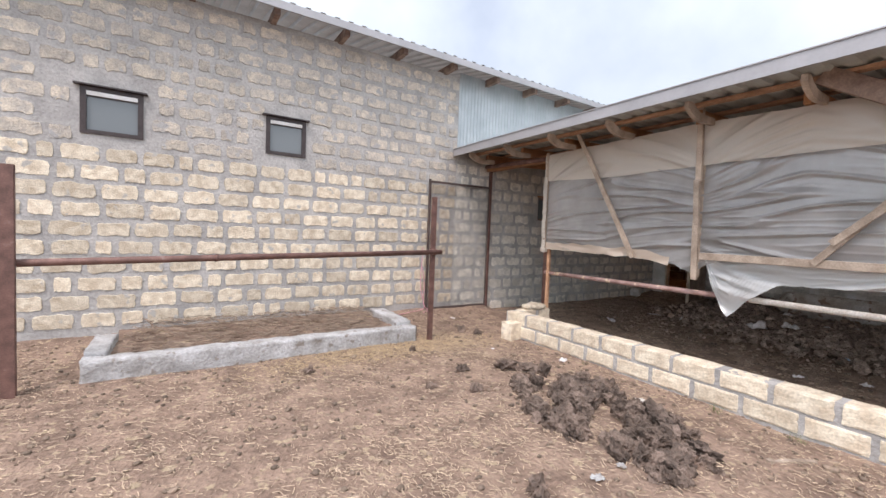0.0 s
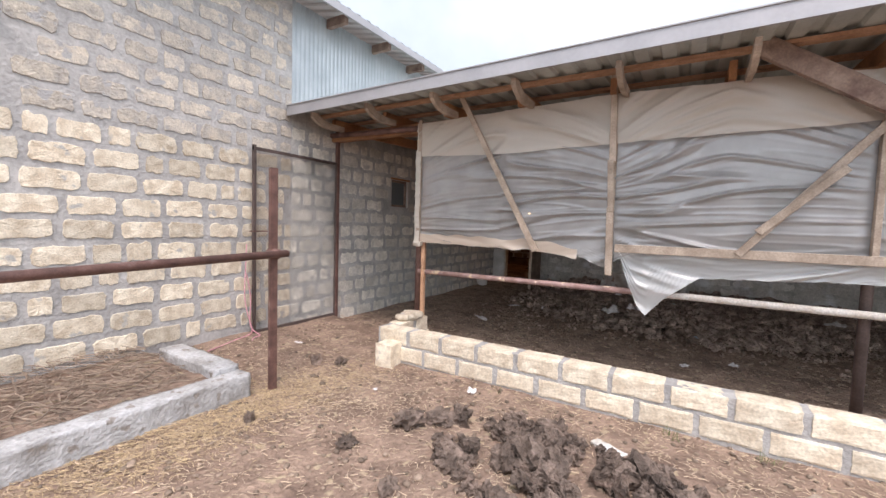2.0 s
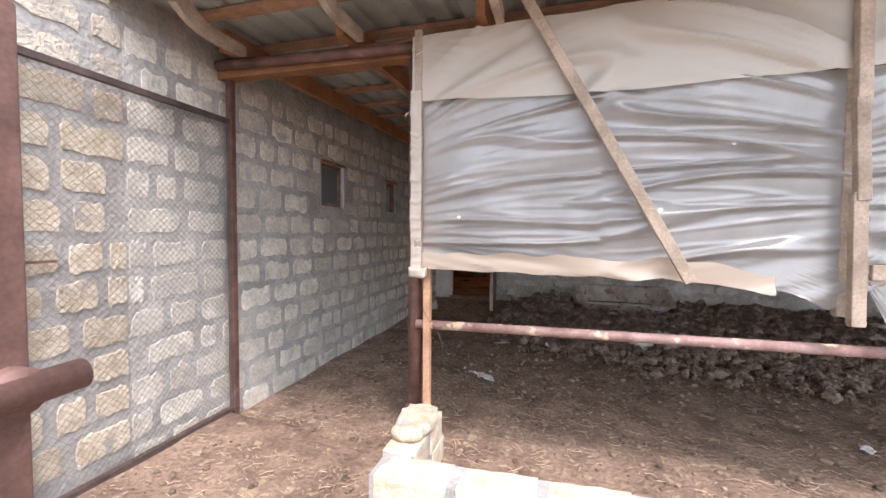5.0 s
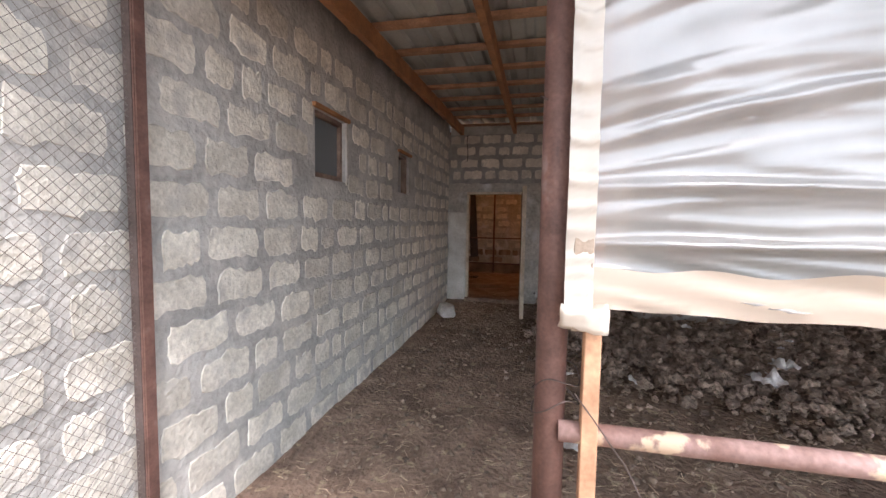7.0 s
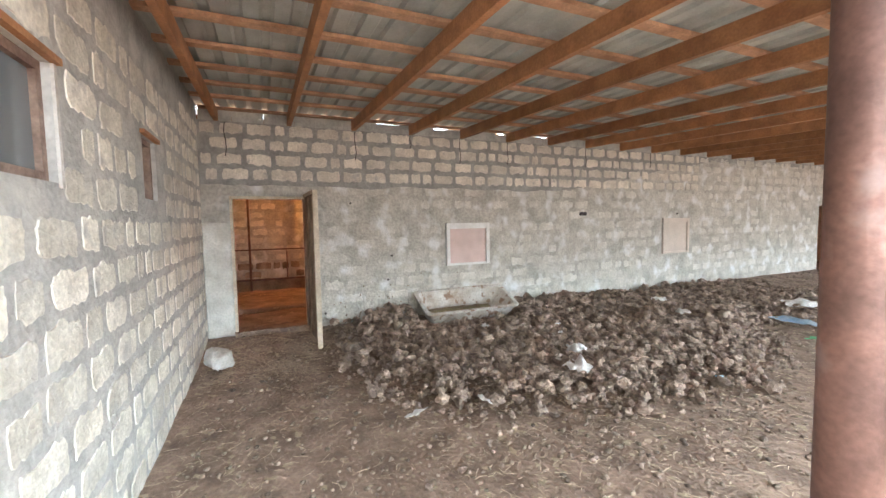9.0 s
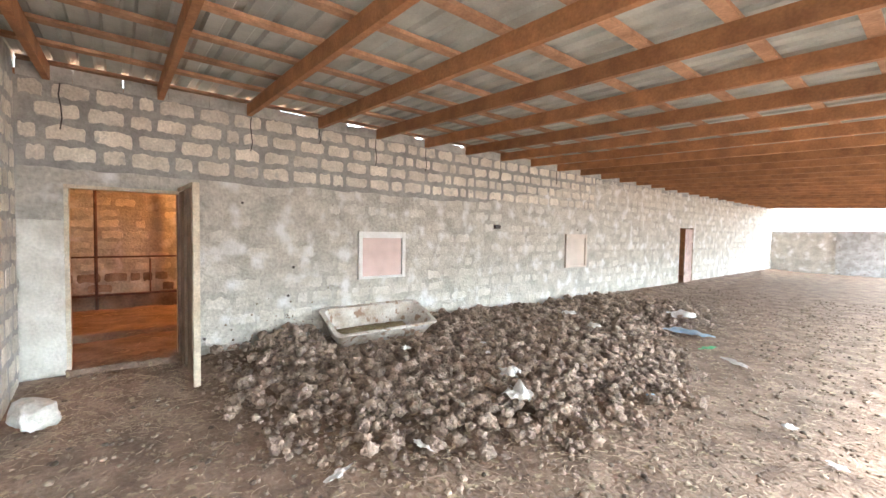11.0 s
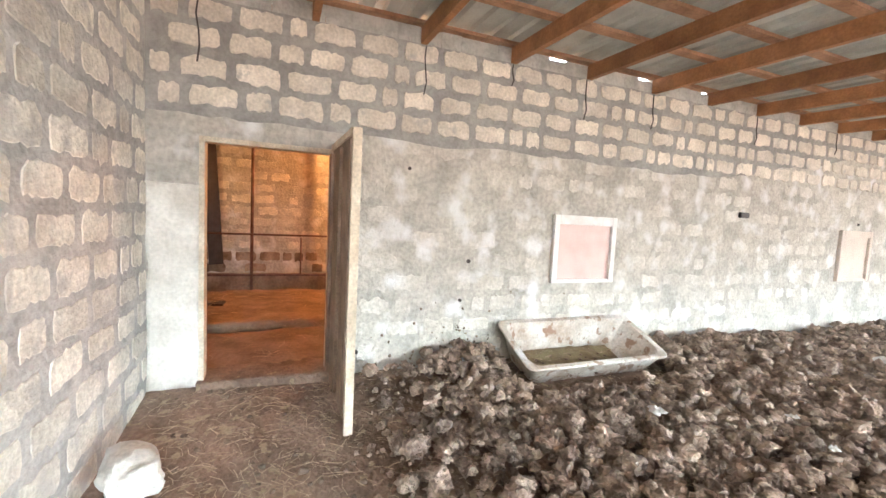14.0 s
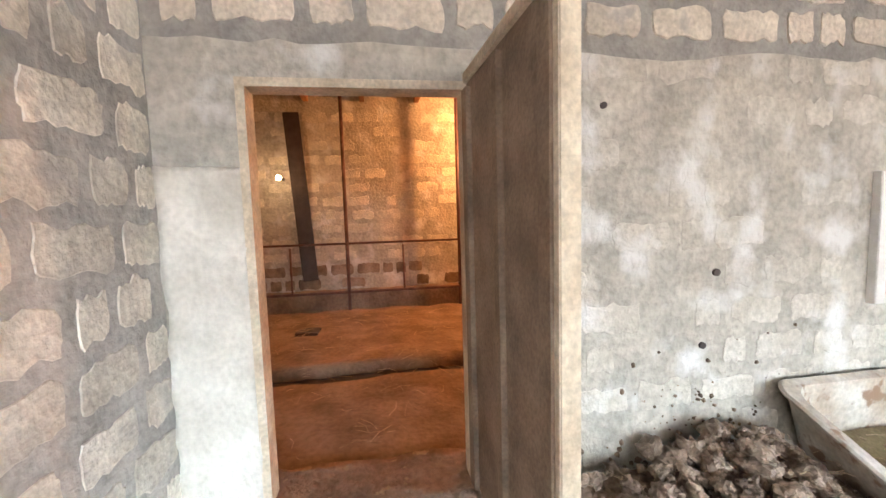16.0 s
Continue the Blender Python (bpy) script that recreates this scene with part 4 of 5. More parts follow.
# --- rags and litter ---
def rag(name, x, y, w, l, h, mat, label, cat, seed):
    bm = bmesh.new()
    n = 9
    a = seed * 1.3
    vs = []
    for i in range(n):
        for j in range(n):
            u, v = (i / (n - 1) - 0.5), (j / (n - 1) - 0.5)
            edge = 1 - 0.5 * noise.noise((u * 3 + seed, v * 3, 0)) - 0.5 * (abs(u * v) * 4)
            px, py = u * w * edge, v * l * edge
            z = h * (0.5 + noise.noise((u * 4 + seed, v * 4, 2))) * (1 - 2.2 * max(u * u, v * v))
            vs.append(bm.verts.new((px * math.cos(a) - py * math.sin(a), px * math.sin(a) + py * math.cos(a), max(0.004, z))))
    for i in range(n - 1):
        for j in range(n - 1):
            bm.faces.new((vs[i * n + j], vs[i * n + j + 1], vs[(i + 1) * n + j + 1], vs[(i + 1) * n + j]))
    ob = part(name, bm, mat, None, label, smooth=True)
    ob.location = (x, y, (heap_height(x, y) + 0.03 + 0.11 * heap_amount(x, y)) if x > 4.9 else ground_height(x, y) + 0.01)
    return tagged(ob, category=cat)


def heap_amount(x, y):
    """How thickly the dung lies inside the shed."""
    d = max(0.0, 1 - ((x - 9.2) / 2.5) ** 2 - ((y - 1.5) / 3.3) ** 2)
    d2 = max(0.0, 1 - ((x - 9.6) / 1.8) ** 2 - ((y + 2.2) / 3.6) ** 2)
    d3 = max(0.0, 1 - ((x - 10.3) / 0.9) ** 2 - ((y - 3.0) / 1.7) ** 2)
    d = max(d, d3 * 0.8)
    e = 0.35 * noise.noise((x * 1.7, y * 1.7, 5))
    return max(0.0, min(1.0, d * 1.5 + d2 * 0.8 + e * (d + d2 > 0)))


def heap_height(x, y):
    bank = 0.015 * math.exp(-((x - 9.93) / 0.22) ** 2) * max(0.0, 1 - abs((y - 2.4) / 1.6) ** 3)
    bank += 0.06 * math.exp(-((x - 10.75) / 0.35) ** 2) * max(0.0, 1 - abs((y - 3.95) / 0.65) ** 3)
    bank += 0.09 * math.exp(-((x - 10.72) / 0.25) ** 2) * max(0.0, 1 - abs((y - 3.42) / 0.32) ** 2)
    return ground_height(x, y) + 0.05 * heap_amount(x, y) + bank


for a in (("pale_rag", 8.05, 2.32, 0.22, 0.28, 0.10, M_RAG, "crumpled dirty white rag lying on the dung", "rag", 1),
          ("pale_rag", 7.68, 2.62, 0.36, 0.26, 0.14, M_RAG, "larger crumpled grey white rag lying on the dung", "rag", 2),
          ("pale_rag", 9.50, -0.85, 0.22, 0.2, 0.08, M_RAG, "small crumpled white rag lying on the dung", "rag", 3),
          ("pale_rag", 8.72, -0.35, 0.34, 0.22, 0.07, M_RAG, "flat dirty white rag lying on the dung", "rag", 4),
          ("white_bag", 8.45, -3.0, 0.55, 0.75, 0.12, M_RAG, "torn white sack lying on the dung", "bag", 5),
          ("blue_bag", 7.95, -1.75, 0.32, 0.75, 0.08, M_BLUE, "flattened pale blue plastic bag on the dung", "bag", 6),
          ("green_scrap", 7.42, -1.15, 0.12, 0.3, 0.03, M_GREEN, "flat green plastic scrap on dung", "litter", 7),
          ("pale_scrap", 6.95, -0.6, 0.12, 0.5, 0.04, M_RAG, "thin whitish plastic strip on dirt", "litter", 8),
          ("pale_scrap", 7.05, 1.44, 0.06, 0.1, 0.03, M_BLUE, "tiny bluish plastic scrap on dirt", "litter", 9),
          ("pale_scrap", 7.72, 4.3, 0.08, 0.22, 0.03, M_RAG, "small white scrap on the dirt", "litter", 10),
          ("pale_scrap", 7.62, 3.72, 0.05, 0.2, 0.05, M_RAG, "small white scrap on the dirt", "litter", 11),
          ("pale_scrap", 6.1, 1.08, 0.12, 0.1, 0.04, M_RAG, "white paper scrap on dirt", "litter", 12),
          ("pale_scrap", 5.75, 1.55, 0.10, 0.12, 0.03, M_RAG, "pale paper scrap on dirt", "litter", 13),
          ("pale_scrap", 9.35, 2.72, 0.13, 0.16, 0.05, M_RAG, "torn pale scrap lying on the dung clods", "litter", 20),
          ("pale_scrap", 9.02, 1.75, 0.05, 0.09, 0.03, M_RAG, "tiny white scrap on the dung clods", "litter", 21),
          ("pale_scrap", 8.66, 2.02, 0.06, 0.08, 0.03, M_RAG, "tiny white scrap on the dung clods", "litter", 22),
          ("pale_rag", 6.43, 4.34, 0.12, 0.34, 0.07, M_RAG, "twisted grey rag on the dirt floor", "rag", 14),
          ("pale_scrap", 3.82, 3.18, 0.1, 0.1, 0.06, M_RAG, "crumpled white paper scrap in the yard", "litter", 15),
          ("pale_scrap", 3.34, 3.9, 0.05, 0.06, 0.02, M_RAG, "white paper scrap in the yard", "litter", 16),
          ("pale_scrap", 3.78, 5.45, 0.05, 0.14, 0.02, M_RAG, "white scrap near the gate", "litter", 17),
          ("pale_scrap", 2.42, 1.5, 0.07, 0.06, 0.02, M_CONCRETE, "white scrap in the yard", "litter", 18),
          ("pale_scrap", 2.18, 1.5, 0.10, 0.07, 0.03, M_CONCRETE, "crushed clear plastic cup", "litter", 19)):
    rag(*a)

# --- dung clods ---
SH2, SH1 = lumps(ICO2, 24, 0.75, 2.1), lumps(ICO1, 24, 0.45, 1.7)
SH3 = lumps(ICO3, 10, 0.42, 1.7)
for _k, _vs in enumerate(SH3):
    for _i, _v in enumerate(_vs):
        _vs[_i] = _v * (1 + 0.24 * noise.noise(Vector(_v) * 4.5 + Vector((_k, 0, 0))) + 0.10 * noise.noise(Vector(_v) * 11 + Vector((_k, 3, 0))))
pl, sz = [], []
while len(pl) < 11500:
    x, y = rng.uniform(6.3, 10.8), rng.uniform(-5.5, 4.9)
    a = heap_amount(x, y)
    if rng.random() > a * 0.9 + 0.06:
        continue
    if 9.98 < x < 10.85 and 1.5 < y < 3.3:
        continue
    s = 0.010 + 0.042 * rng.random() ** 2.4 * (0.35 + a)
    pl.append((x, y, heap_height(x, y) + rng.uniform(-0.2, 0.8) * s + 0.075 * a * rng.random() * (0.4 + 0.9 * max(0, noise.noise((x * 3, y * 3, 1)) + 0.4))))
    sz.append(s)
scatter("dung_clods", M_MANURE, ICO2, SH2, pl, sz, 0.85, "trampled dark dung clods covering the shed floor", "dung")
pl, sz = [], []
while len(pl) < 190:
    y, z = rng.uniform(1.0, 4.5), 0.1 + rng.exponential(0.17)
    near = math.exp(-((y - 3.5) / 0.45) ** 2)
    if z > 0.95 or rng.random() > 0.15 + 0.85 * near or (1.5 < y < 3.25 and z < 0.5):
        continue
    pl.append((XE - 0.006, y, z))
    sz.append(0.003 + 0.012 * rng.random() ** 2)
scatter("dung_splatter", M_CRUMB, ICO1, SH1, pl, sz, 1.0, "dark dried dung splashed on the foot of the wall", "dung")
pl, sz = [], []
while len(pl) < 1500:
    x, y = rng.uniform(6.6, 10.8), rng.uniform(-4.5, 4.7)
    a = heap_amount(x, y)
    if rng.random() > a or (9.9 < x < 10.85 and 1.45 < y < 3.3):
        continue
    s = 0.022 + 0.046 * rng.random() ** 1.8
    pl.append((x, y, heap_height(x, y) + 0.3 * s + 0.06 * rng.random()))
    sz.append(s)
scatter("large_dung_clods", M_MANURE, ICO3, SH3, pl, sz, 0.8, "larger crumbly dung clods on the shed floor", "dung")
pl, sz = [], []
while len(pl) < 9000:
    if rng.random() < 0.7:
        x, y = rng.uniform(4.9, 10.8), rng.uniform(-9, 6.0)
    else:
        x, y = rng.uniform(-1.6, 4.6), rng.uniform(0.2, 6.0)
    s = rng.uniform(0.006, 0.024) * (1.4 if rng.random() < 0.06 else 1)
    pl.append((x, y, (heap_height(x, y) if x > 4.9 else ground_height(x, y)) + 0.3 * s))
    sz.append(s)
scatter("dirt_crumbs", M_CRUMB, ICO1, SH1, pl, sz, 0.6, "small dry crumbs of dirt and dung", "dirt")

pile = empty("dung_pile", (2.85, 2.1, 0), "heap of dark dried dung clods in the yard", "dung pile")
prng = random.Random(4)
clod_meshes = []
for k in range(8):
    bm = bmesh.new()
    vs = [bm.verts.new(Vector(v) * (1 + 0.16 * noise.noise(Vector(v) * 6 + Vector((k * 3, 0, 0))) + 0.20 * noise.noise(Vector(v) * 13 + Vector((0, k * 3, 0))))) for v in SH3[k]]
    for f in ICO3[1]:
        bm.faces.new([vs[i] for i in f])
    for v in bm.verts:
        v.co += v.co.normalized() * (0.18 * noise.noise(v.co * 9 + Vector((k, 0, 0))))
    me = bpy.data.meshes.new("clod")
    bm.to_mesh(me)
    bm.free()
    me.materials.append(M_DARKDUNG)
    clod_meshes.append(me)
n = 0
while n < 300:
    u, v = prng.uniform(-1, 1), prng.uniform(-1, 1)
    r = math.hypot(u, v)
    if r > 1:
        continue
    if noise.noise((u * 1.8, v * 2.4, 11)) < -0.22:
        continue
    s = prng.uniform(0.02, 0.06) * (1.9 if prng.random() < 0.25 else 1) * (1.1 - 0.3 * r)
    # long axis from the wall side down towards the yard
    px, py = 2.95 + 0.6 * u + 0.05 * v + 0.12 * noise.noise((v * 3, u, 0)), 2.1 + 0.95 * v + 0.2 * u
    ob = new("clod", clod_meshes[n % 8])
    ob.parent = pile
    ob.location = (px - 2.85, py - 2.1, ground_height(px, py) + 0.13 * (1 - r) ** 1.1 * (0.35 + 0.65 * prng.random()) + s * 0.2)
    ob.rotation_euler = (prng.random() * 6, prng.random() * 6, prng.random() * 6)
    ob.scale = (s * prng.uniform(0.8, 1.4), s, s * prng.uniform(0.4, 0.85))
    n += 1
for x, y, s in ((2.35, 2.95, 0.055), (2.0, 3.2, 0.045), (3.05, 3.3, 0.1), (3.2, 3.15, 0.09), (1.75, 1.6, 0.06), (1.68, 1.5, 0.05), (1.1, 4.1, 0.05), (2.4, 4.3, 0.05), (3.55, 4.9, 0.06), (3.7, 4.7, 0.05), (2.6, 3.5, 0.06)):
    ob = tagged(new("loose_clod", clod_meshes[int(x * 10) % 8]), "single dark dung clod lying in the yard", "dung", "loose clods")
    ob.location, ob.scale, ob.rotation_euler = (x, y, ground_height(x, y) + s * 0.3), (s * 1.3, s, s * 0.7), (x, y, s)

# --- wires and small growth ---
def wire(name, pts, r, mat, label, cat):
    cu = bpy.data.curves.new(name, "CURVE")
    cu.dimensions, cu.bevel_depth, cu.bevel_resolution = "3D", r, 1
    s = cu.splines.new("NURBS")
    s.points.add(len(pts) - 1)
    for p, q in zip(s.points, pts):
        p.co = (*q, 1)
    s.use_endpoint_u = True
    s.order_u = 3
    cu.materials.append(mat)
    return tagged(new(name, cu), label, cat)


wire("tie_wire", [(4.94 + 0.055 * math.cos(a * 0.9), 4.55 + 0.075 * math.sin(a * 0.9), 0.93 + 0.01 * a + 0.03 * math.sin(a * 2)) for a in range(16)], 0.002, M_OLDSTEEL, "thin rusty wire wound round the corner post", "wire")
wire("tie_wire", [(4.88, 4.5, 1.02), (4.84, 4.46, 0.98), (4.82, 4.40, 0.9), (4.86, 4.36, 0.84), (4.80, 4.33, 0.78)], 0.002, M_OLDSTEEL, "loose rusty wire end by the low rail", "wire")
for k in range(14):
    x0, y0 = prng.uniform(-0.2, 1.9), prng.uniform(5.0, 5.9)
    wire("dry_vine", [(x0 + (0.05 + 0.02 * (k % 4)) * i, min(6.1, y0 + 0.10 * math.sin(i * 1.1 + k)), 0.19 + 0.05 * abs(math.sin(i * 0.8 + k))) for i in range(8)], 0.004, M_TWIG, "long dry stalk lying in the trough", "stalk")
wire("nail", [(4.90, 4.60, 1.84), (4.87, 4.62, 1.84)], 0.003, M_OLDSTEEL, "rusty nail in the corner post", "nail")
wire("old_rag_knot", [(4.885, 4.60, 2.30), (4.90, 4.63, 2.28), (4.95, 4.63, 2.29), (5.0, 4.60, 2.31)], 0.008, M_RAG, "scrap of rag tied round the corner post", "rag")


def tuft(x, y, n, h):
    bm = bmesh.new()
    for i in range(n):
        a, l, t = prng.random() * 6.28, h * prng.uniform(0.5, 1), prng.uniform(0.2, 0.9)
        bx, by = x + prng.uniform(-0.06, 0.06), y + prng.uniform(-0.06, 0.06)
        c, s = math.cos(a), math.sin(a)
        z0 = ground_height(bx, by)
        p = [bm.verts.new((bx - s * 0.002, by + c * 0.002, z0)), bm.verts.new((bx + s * 0.002, by - c * 0.002, z0)), bm.verts.new((bx + c * l * t, by + s * l * t, z0 + l))]
        bm.faces.new(p)
    return tagged(part("grass_tuft", bm, M_GRASS), "small dull green weeds at the foot of the wall", "grass", kind="stuff")


for x, y, n in ((3.98, 1.62, 40), (4.0, 1.05, 25), (3.95, 3.0, 14), (2.9, 6.02, 12)):
    tuft(x, y, n, 0.09)

# --- straw ---
def straw(name, n, area, material, label, lmin=0.03, lmax=0.11, width=0.0016, dens=None, lift=0.012):
    V, Fc = [], []
    while len(V) < n * 6:
        x, y = rng.uniform(area[0], area[1]), rng.uniform(area[2], area[3])
        if dens and rng.random() > dens(x, y):
            continue
        a, l, w = rng.uniform(0, math.pi), rng.uniform(lmin, lmax), width * rng.uniform(0.7, 1.5)
        z = (heap_height(x, y) + 0.07 * heap_amount(x, y) * rng.random() if x > 4.9 else ground_height(x, y)) + rng.uniform(0.3, 1) * lift
        c, s, bend = math.cos(a), math.sin(a), rng.uniform(-0.2, 0.2) * l
        t = rng.uniform(-0.15, 0.25) * l
        b = len(V)
        for q, (off, zz) in enumerate(((-0.5, 0), (0, t * 0.5), (0.5, t * 0.2))):
            bx, by = x + c * off * l - s * (bend if q == 1 else 0), y + s * off * l + c * (bend if q == 1 else 0)
            V += [(bx - s * w, by + c * w, z + zz), (bx + s * w, by - c * w, z + zz + w)]
        Fc += [(b, b + 1, b + 3, b + 2), (b + 2, b + 3, b + 5, b + 4)]
    me = bpy.data.meshes.new(name)
    me.from_pydata(V, [], Fc)
    me.materials.append(material)
    return tagged(new(name, me), label, "straw", kind="stuff")


straw("straw_litter", 19000, (-1.5, 4.6, 0.2, 6.0), M_STRAW, "scattered dry straw in the yard", 0.02, 0.075,
      dens=lambda x, y: 0.25 + 0.75 * max(0, noise.noise((x * 1.1, y * 1.1, 7)) + 0.3))
straw("golden_straw", 8000, (0.2, 3.9, 3.6, 5.1), M_GOLD, "golden trodden straw beside the trough", 0.015, 0.06, 0.0013, dens=lambda x, y: math.exp(-((y - (4.52 - 0.25 * (x - 2.3) ** 2 * 0.25)) / 0.33) ** 2 - ((x - 2.2) / 1.15) ** 2))
straw("shed_straw", 9000, (4.9, 10.8, -6, 6.1), M_STRAW, "sparse dry straw on the shed floor", 0.03, 0.12,
      dens=lambda x, y: 0.3 + 0.6 * max(0, noise.noise((x * 0.9, y * 0.9, 2)) + 0.2))
straw("doorway_straw", 420, (9.2, 10.7, 4.85, 6.05), M_STRAW, "dry straw trodden before the doorway", 0.05, 0.2, 0.0016)
straw("barn_straw", 350, (11.2, 14.6, 3.8, 7.4), M_STRAW, "straw strewn on the barn floor", 0.05, 0.2, 0.002, lift=0.02).location.z = 0.12
straw("trough_litter", 1700, (-0.5, 2.4, 4.92, 6.1), M_TWIG, "dry twigs and stalks in the trough", 0.06, 0.26, 0.003, lift=0.06).location.z = 0.10

# == low block wall and the blocks of the walls ==
low = tagged(part("yard_wall", boxes((4.090, 4.2745, -12, 4.500, -0.1, 0.346), (4.2745, 4.83, 4.348, 4.510, -0.1, 0.346)), M_MIDMORTAR), "low two-course limestone block wall with grey mortar", "low wall", kind="structure")


def block_mesh(k, ragged):
    """A unit block face, 1 x 1, with uneven outline, standing 1 deep out of the wall (towards -y)."""
    r = random.Random(100 + k)
    out, inn = [], []
    rect = [(-0.47, -0.5), (-0.2, -0.5), (0.02, -0.5), (0.25, -0.5), (0.47, -0.5), (0.5, -0.25), (0.5, 0.2), (0.46, 0.48), (0.22, 0.5), (0.0, 0.5), (-0.24, 0.5), (-0.46, 0.49), (-0.5, 0.22), (-0.5, -0.24)]
    rect = [q for i, p in enumerate(rect) for q in (p, ((p[0] + rect[(i + 1) % 14][0]) / 2, (p[1] + rect[(i + 1) % 14][1]) / 2))]
    n = len(rect)
    for x, z in rect:
        lump = noise.noise((x * 2.6 + k * 3.1, z * 2.0, 7)) * 1.0 + noise.noise((x * 6 + k * 1.7, z * 5, 3)) * 0.7
        nick = noise.noise((x * 17 + k, z * 11, 9))
        corner = max(0.0, abs(x) + abs(z) - 0.86) * (0.15 + 0.9 * ragged)
        kx = 1 - ragged * 0.32 * (0.45 + lump) - corner + 0.05 * nick
        kz = 1 - ragged * 1.1 * (0.45 + lump) - corner + 0.22 * nick
        out.append((x * kx, z * kz))
        inn.append((out[-1][0] * 0.965, out[-1][1] * 0.92))
    bm = bmesh.new()
    o = [bm.verts.new((x, 0.6, z)) for x, z in out]
    f = [bm.verts.new((x, -1.0 + 0.4 * r.random(), z)) for x, z in inn]
    c = bm.verts.new((0, -1.0 + 0.3 * r.random(), 0))
    for i in range(n):
        j = (i + 1) % n
        bm.faces.new((o[i], o[j], f[j], f[i]))
        bm.faces.new((f[i], f[j], c))
    bmesh.ops.recalc_face_normals(bm, faces=bm.faces[:])
    me = bpy.data.meshes.new("block")
    bm.to_mesh(me)
    bm.free()
    return me


def block_set(material, ragged, k0):
    out = []
    for k in range(16):
        me = block_mesh(k0 + k, ragged)
        me.materials.append(material)
        out.append(me)
    return out


SET_CREAM, SET_ROUGH = block_set(M_CREAM, 0.10, 0), block_set(M_ROUGH, 0.19, 20)
SET_BAND = block_set(M_PALEBLOCK, 0.24, 120)
SET_SHED, SET_WASH = block_set(M_SHED, 0.21, 40), block_set(M_WASH, 0.32, 60)
SET_PALE, SET_DARK = block_set(M_SHED, 0.3, 80), block_set(M_DARKBLOCK, 0.12, 100)


def lay_blocks(wall, axis, plane, u0, u1, courses, holes, limit, seed, depth=0.014, skip=0.0):
    """Lay courses (z, height, blockset, length) of blocks on a wall face; past the limit they are joined as one mesh."""
    r = random.Random(seed)
    joined_v, joined_f, mats = [], [], []
    count = 0
    for z, h, bset, length, top in courses:
        u = u0 - r.random() * length
        while u < u1:
            w = length * r.choice((1, 1, 1, 1, 0.95, 0.9, 0.62, 0.5)) * r.uniform(0.94, 1.04)
            c = u + w / 2
            u += w
            bw, bh = w - r.uniform(0.035, 0.06), h - r.uniform(0.03, 0.055)
            if r.random() < skip:
                continue
            lo_u, hi_u = max(c - bw / 2, u0 + 0.008), min(c + bw / 2, u1 - 0.008)
            c, bw = (lo_u + hi_u) / 2, hi_u - lo_u
            if bw < 0.08:
                continue
            if top and z + bh / 2 > top(c) - 0.01:
                continue
            if any(c + bw / 2 > a - 0.02 and c - bw / 2 < b + 0.02 and z + bh / 2 > lo - 0.02 and z - bh / 2 < hi + 0.02 for a, b, lo, hi in holes):
                continue
            zz = z + r.uniform(-0.006, 0.006)
            rot = Matrix.Rotation(r.uniform(-0.03, 0.03), 4, "Y")
            flip = r.choice((-1, 1))
            sc = Matrix.Diagonal((bw * flip, depth * r.uniform(0.6, 1.3), bh, 1))
            if axis == "y":
                m = Matrix.Translation((c, plane, zz)) @ rot @ sc
            else:
                m = Matrix.Translation((plane, c, zz)) @ Matrix.Rotation(radians(-90), 4, "Z") @ rot @ sc
            me = r.choice(bset)
            if count < limit:
                ob = new("block", me)
                ob.parent = wall
                ob.matrix_basis = m
            else:
                b = len(joined_v)
                joined_v += [m @ v.co for v in me.vertices]
                joined_f += [tuple(b + i for i in p.vertices) for p in me.polygons]
                mats += [bset[0].materials[0]] * len(me.polygons)
            count += 1
    if joined_v:
        me = bpy.data.meshes.new("far_blocks")
        me.from_pydata(joined_v, [], joined_f)
        kinds = list(dict.fromkeys(mats))
        for k in kinds:
            me.materials.append(k)
        me.polygons.foreach_set("material_index", [kinds.index(k) for k in mats])
        ob = new("far_blocks", me)
        ob.parent = wall
        tagged(ob, kind="stuff")
    return count


P = 0.215
cream = [(2.225 - P * i, P, SET_CREAM, 0.41, None) for i in range(11)]
rough = [(2.225 + 0.21 * (i + 1), 0.205, SET_ROUGH, 0.40, barn_top) for i in range(9)]
lay_blocks(wall_a, "y", YN, -2.6, 4.2, [c for c in sorted(cream + rough, key=lambda c: c[0]) if c[0] > 0.15], WIN, 330, 1, 0.012)
shed_c = [(2.225 - P * i, P, SET_SHED, 0.40, None) for i in range(11)] + [(2.225 + P, P, SET_SHED, 0.4, None), (2.225 + 2 * P, P, SET_SHED, 0.4, None), (2.225 + 3 * P, P, SET_SHED, 0.4, roof_z)]
lay_blocks(wall_b, "y", YN, 4.2, XE, shed_c, SWIN, 300, 2, 0.006)
upper = [(2.32 + 0.205 * i, 0.205, SET_BAND, 0.38, None) for i in range(4)]
lay_blocks(wall_e, "x", XE - 0.005, -3.8, 6.13, upper, [DOOR], 300, 3, 0.008)
lay_blocks(wall_e, "x", XE, -19.9, -3.8, [(z, h, SET_WASH, l, t) for z, h, b, l, t in upper], [DOOR], 0, 13, 0.006, 0.1)
lower = [(2.115 - 0.205 * i, 0.205, SET_WASH, 0.39, None) for i in range(10)]
lay_blocks(wall_e, "x", XE, -19.9, 4.6, lower, [DOOR, DOOR2, (1.7, 2.7, 0.8, 1.68), (-3.55, -2.55, 0.76, 1.7)], 0, 4, 0.003, 0.3)
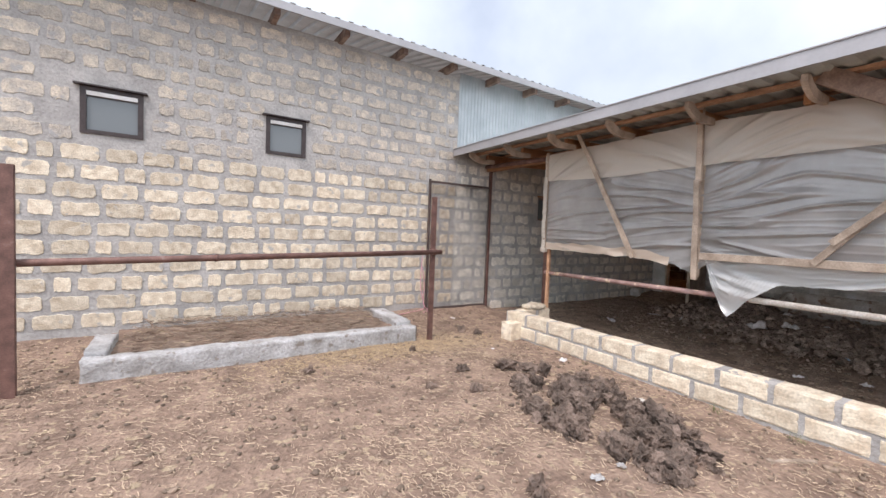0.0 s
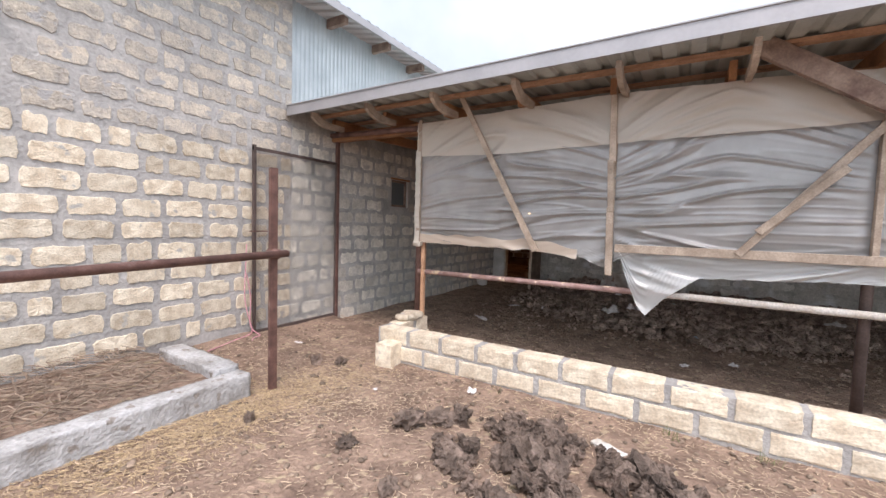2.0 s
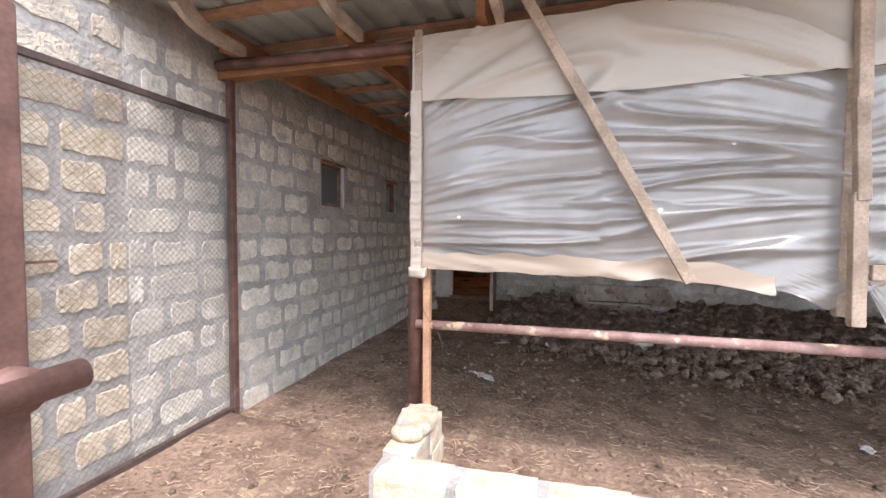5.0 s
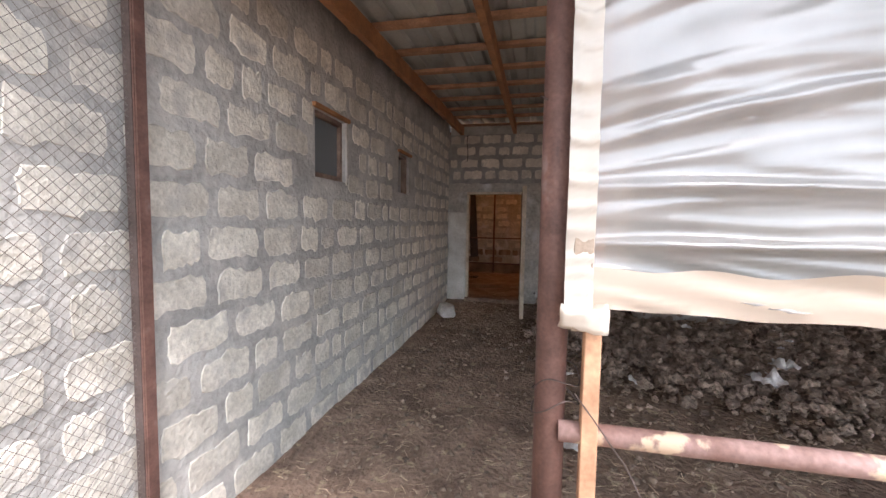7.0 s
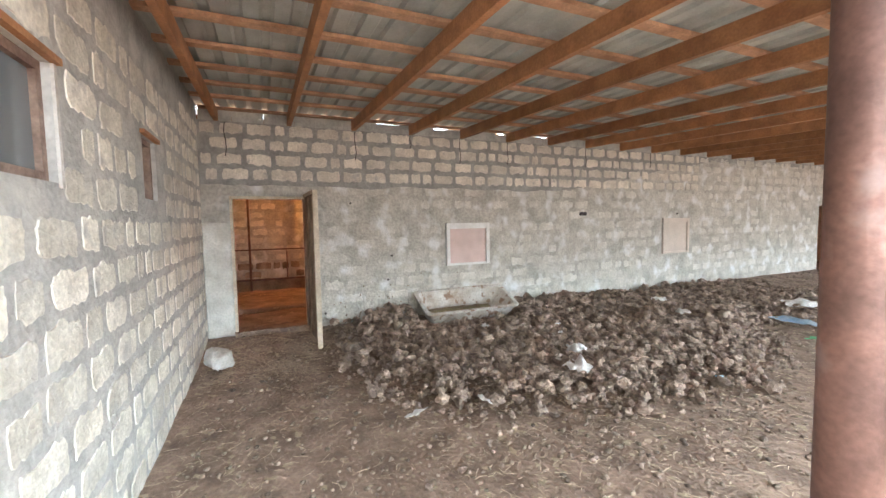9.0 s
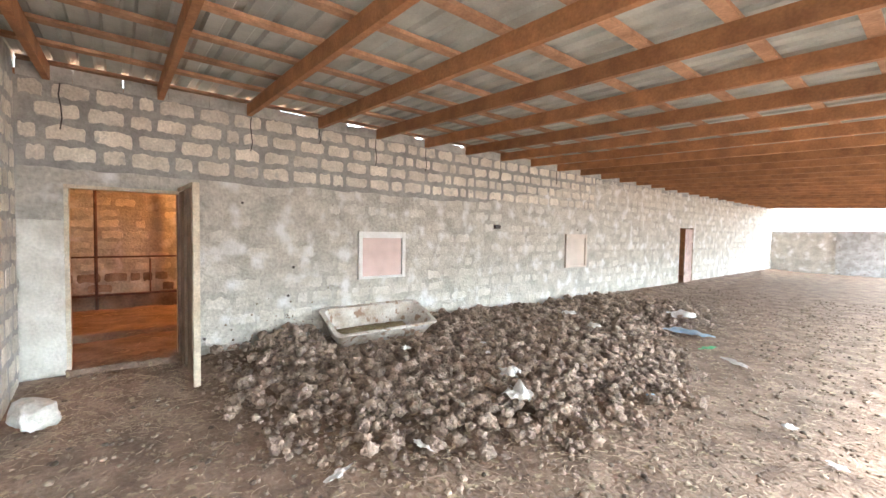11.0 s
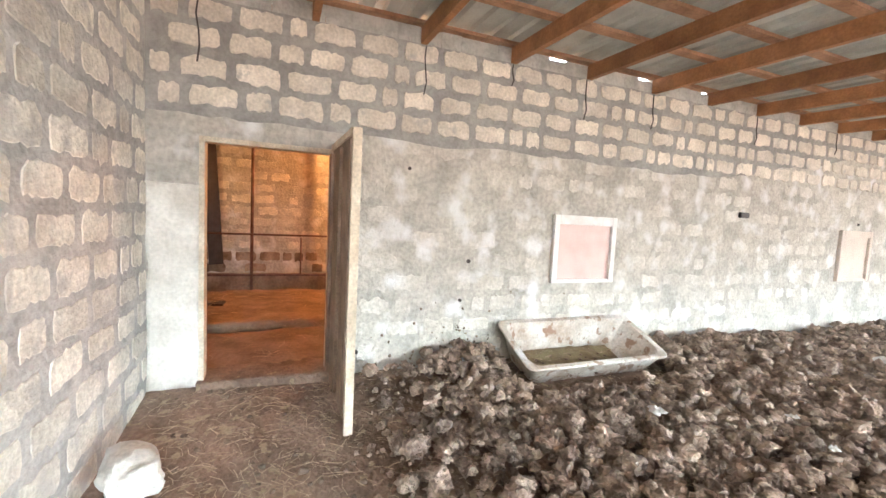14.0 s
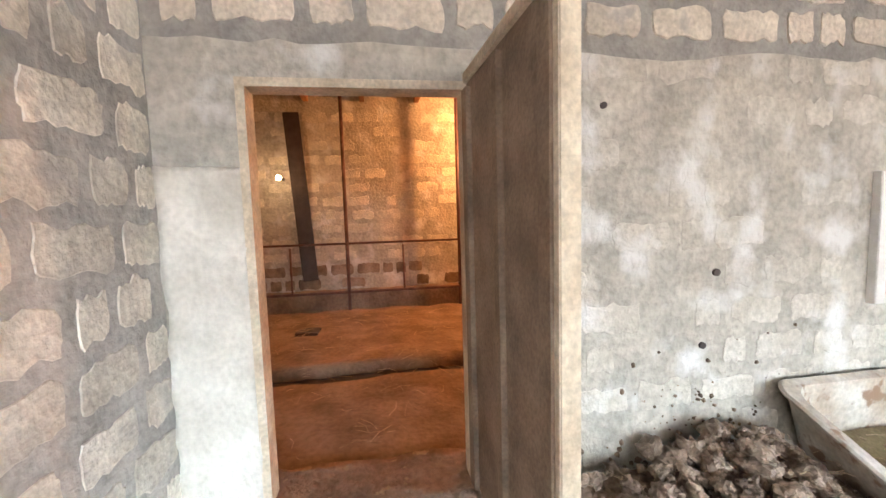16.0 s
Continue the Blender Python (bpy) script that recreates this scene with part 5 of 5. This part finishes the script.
lay_blocks(wall_s, "y", -20.0, 3.6, XE, [(0.15 + 0.2 * i, 0.2, SET_WASH, 0.4, None) for i in range(8)], [], 0, 5, 0.006)
barn_c = [(0.44 + 0.205 * i, 0.205, SET_PALE if i > 1 else SET_DARK, 0.4, None) for i in range(13)]
lay_blocks(barn[0], "x", bx1, 0.5, 8.2, barn_c, [], 0, 6, 0.006, 0.25)


def solid_block(k):
    bm = bmesh.new()
    rough_box(bm, -0.5, 0.5, -0.5, 0.5, -0.5, 0.5, 0.125, 0.0, 30 + k)
    for v in bm.verts:
        p = Vector((v.co.x * 0.2, v.co.y * 0.36, v.co.z * 0.16))
        e = sorted(abs(c) for c in v.co)
        wear = 0.03 + 0.07 * max(0.0, 0.3 + noise.noise(p * 9 + Vector((k * 5, 0, 0)))) if e[1] > 0.47 else 0.0
        out = v.co.normalized() * 0.025 * noise.noise(p * 22 + Vector((k * 5, 3, 0)))
        v.co = Vector((v.co.x * (1 - wear), v.co.y * (1 - wear * 0.55), v.co.z * (1 - wear))) + out
    me = bpy.data.meshes.new("block")
    bm.to_mesh(me)
    bm.free()
    me.materials.append(M_YARD)
    return me


solid = [solid_block(k) for k in range(6)]
br = random.Random(9)
for row, (z, h, off) in enumerate(((0.272, 0.175, 0.0), (0.095, 0.172, 0.2))):
    y = 4.50 - off
    if row:
        segs = [(4.50, 4.33)]
    else:
        segs = []
    while y > -11.6:
        segs.append((y, y - 0.405))
        y -= 0.405
    for a, b in segs:
        ob = new("block", solid[br.randrange(6)])
        ob.parent = low
        ob.location = (4.182 + br.uniform(-0.0015, 0.0015), (a + b) / 2, z + br.uniform(-0.002, 0.002))
        ob.scale = (0.206 + br.uniform(-0.004, 0.004), abs(a - b) - br.uniform(0.028, 0.05), h - br.uniform(0.012, 0.024))
    for x0 in (4.30, 4.60):
        ob = new("block", solid[br.randrange(6)])
        ob.parent = low
        ob.location, ob.scale = (x0 + 0.12 + off * 0.2, 4.43, z), (0.25, 0.185, h)
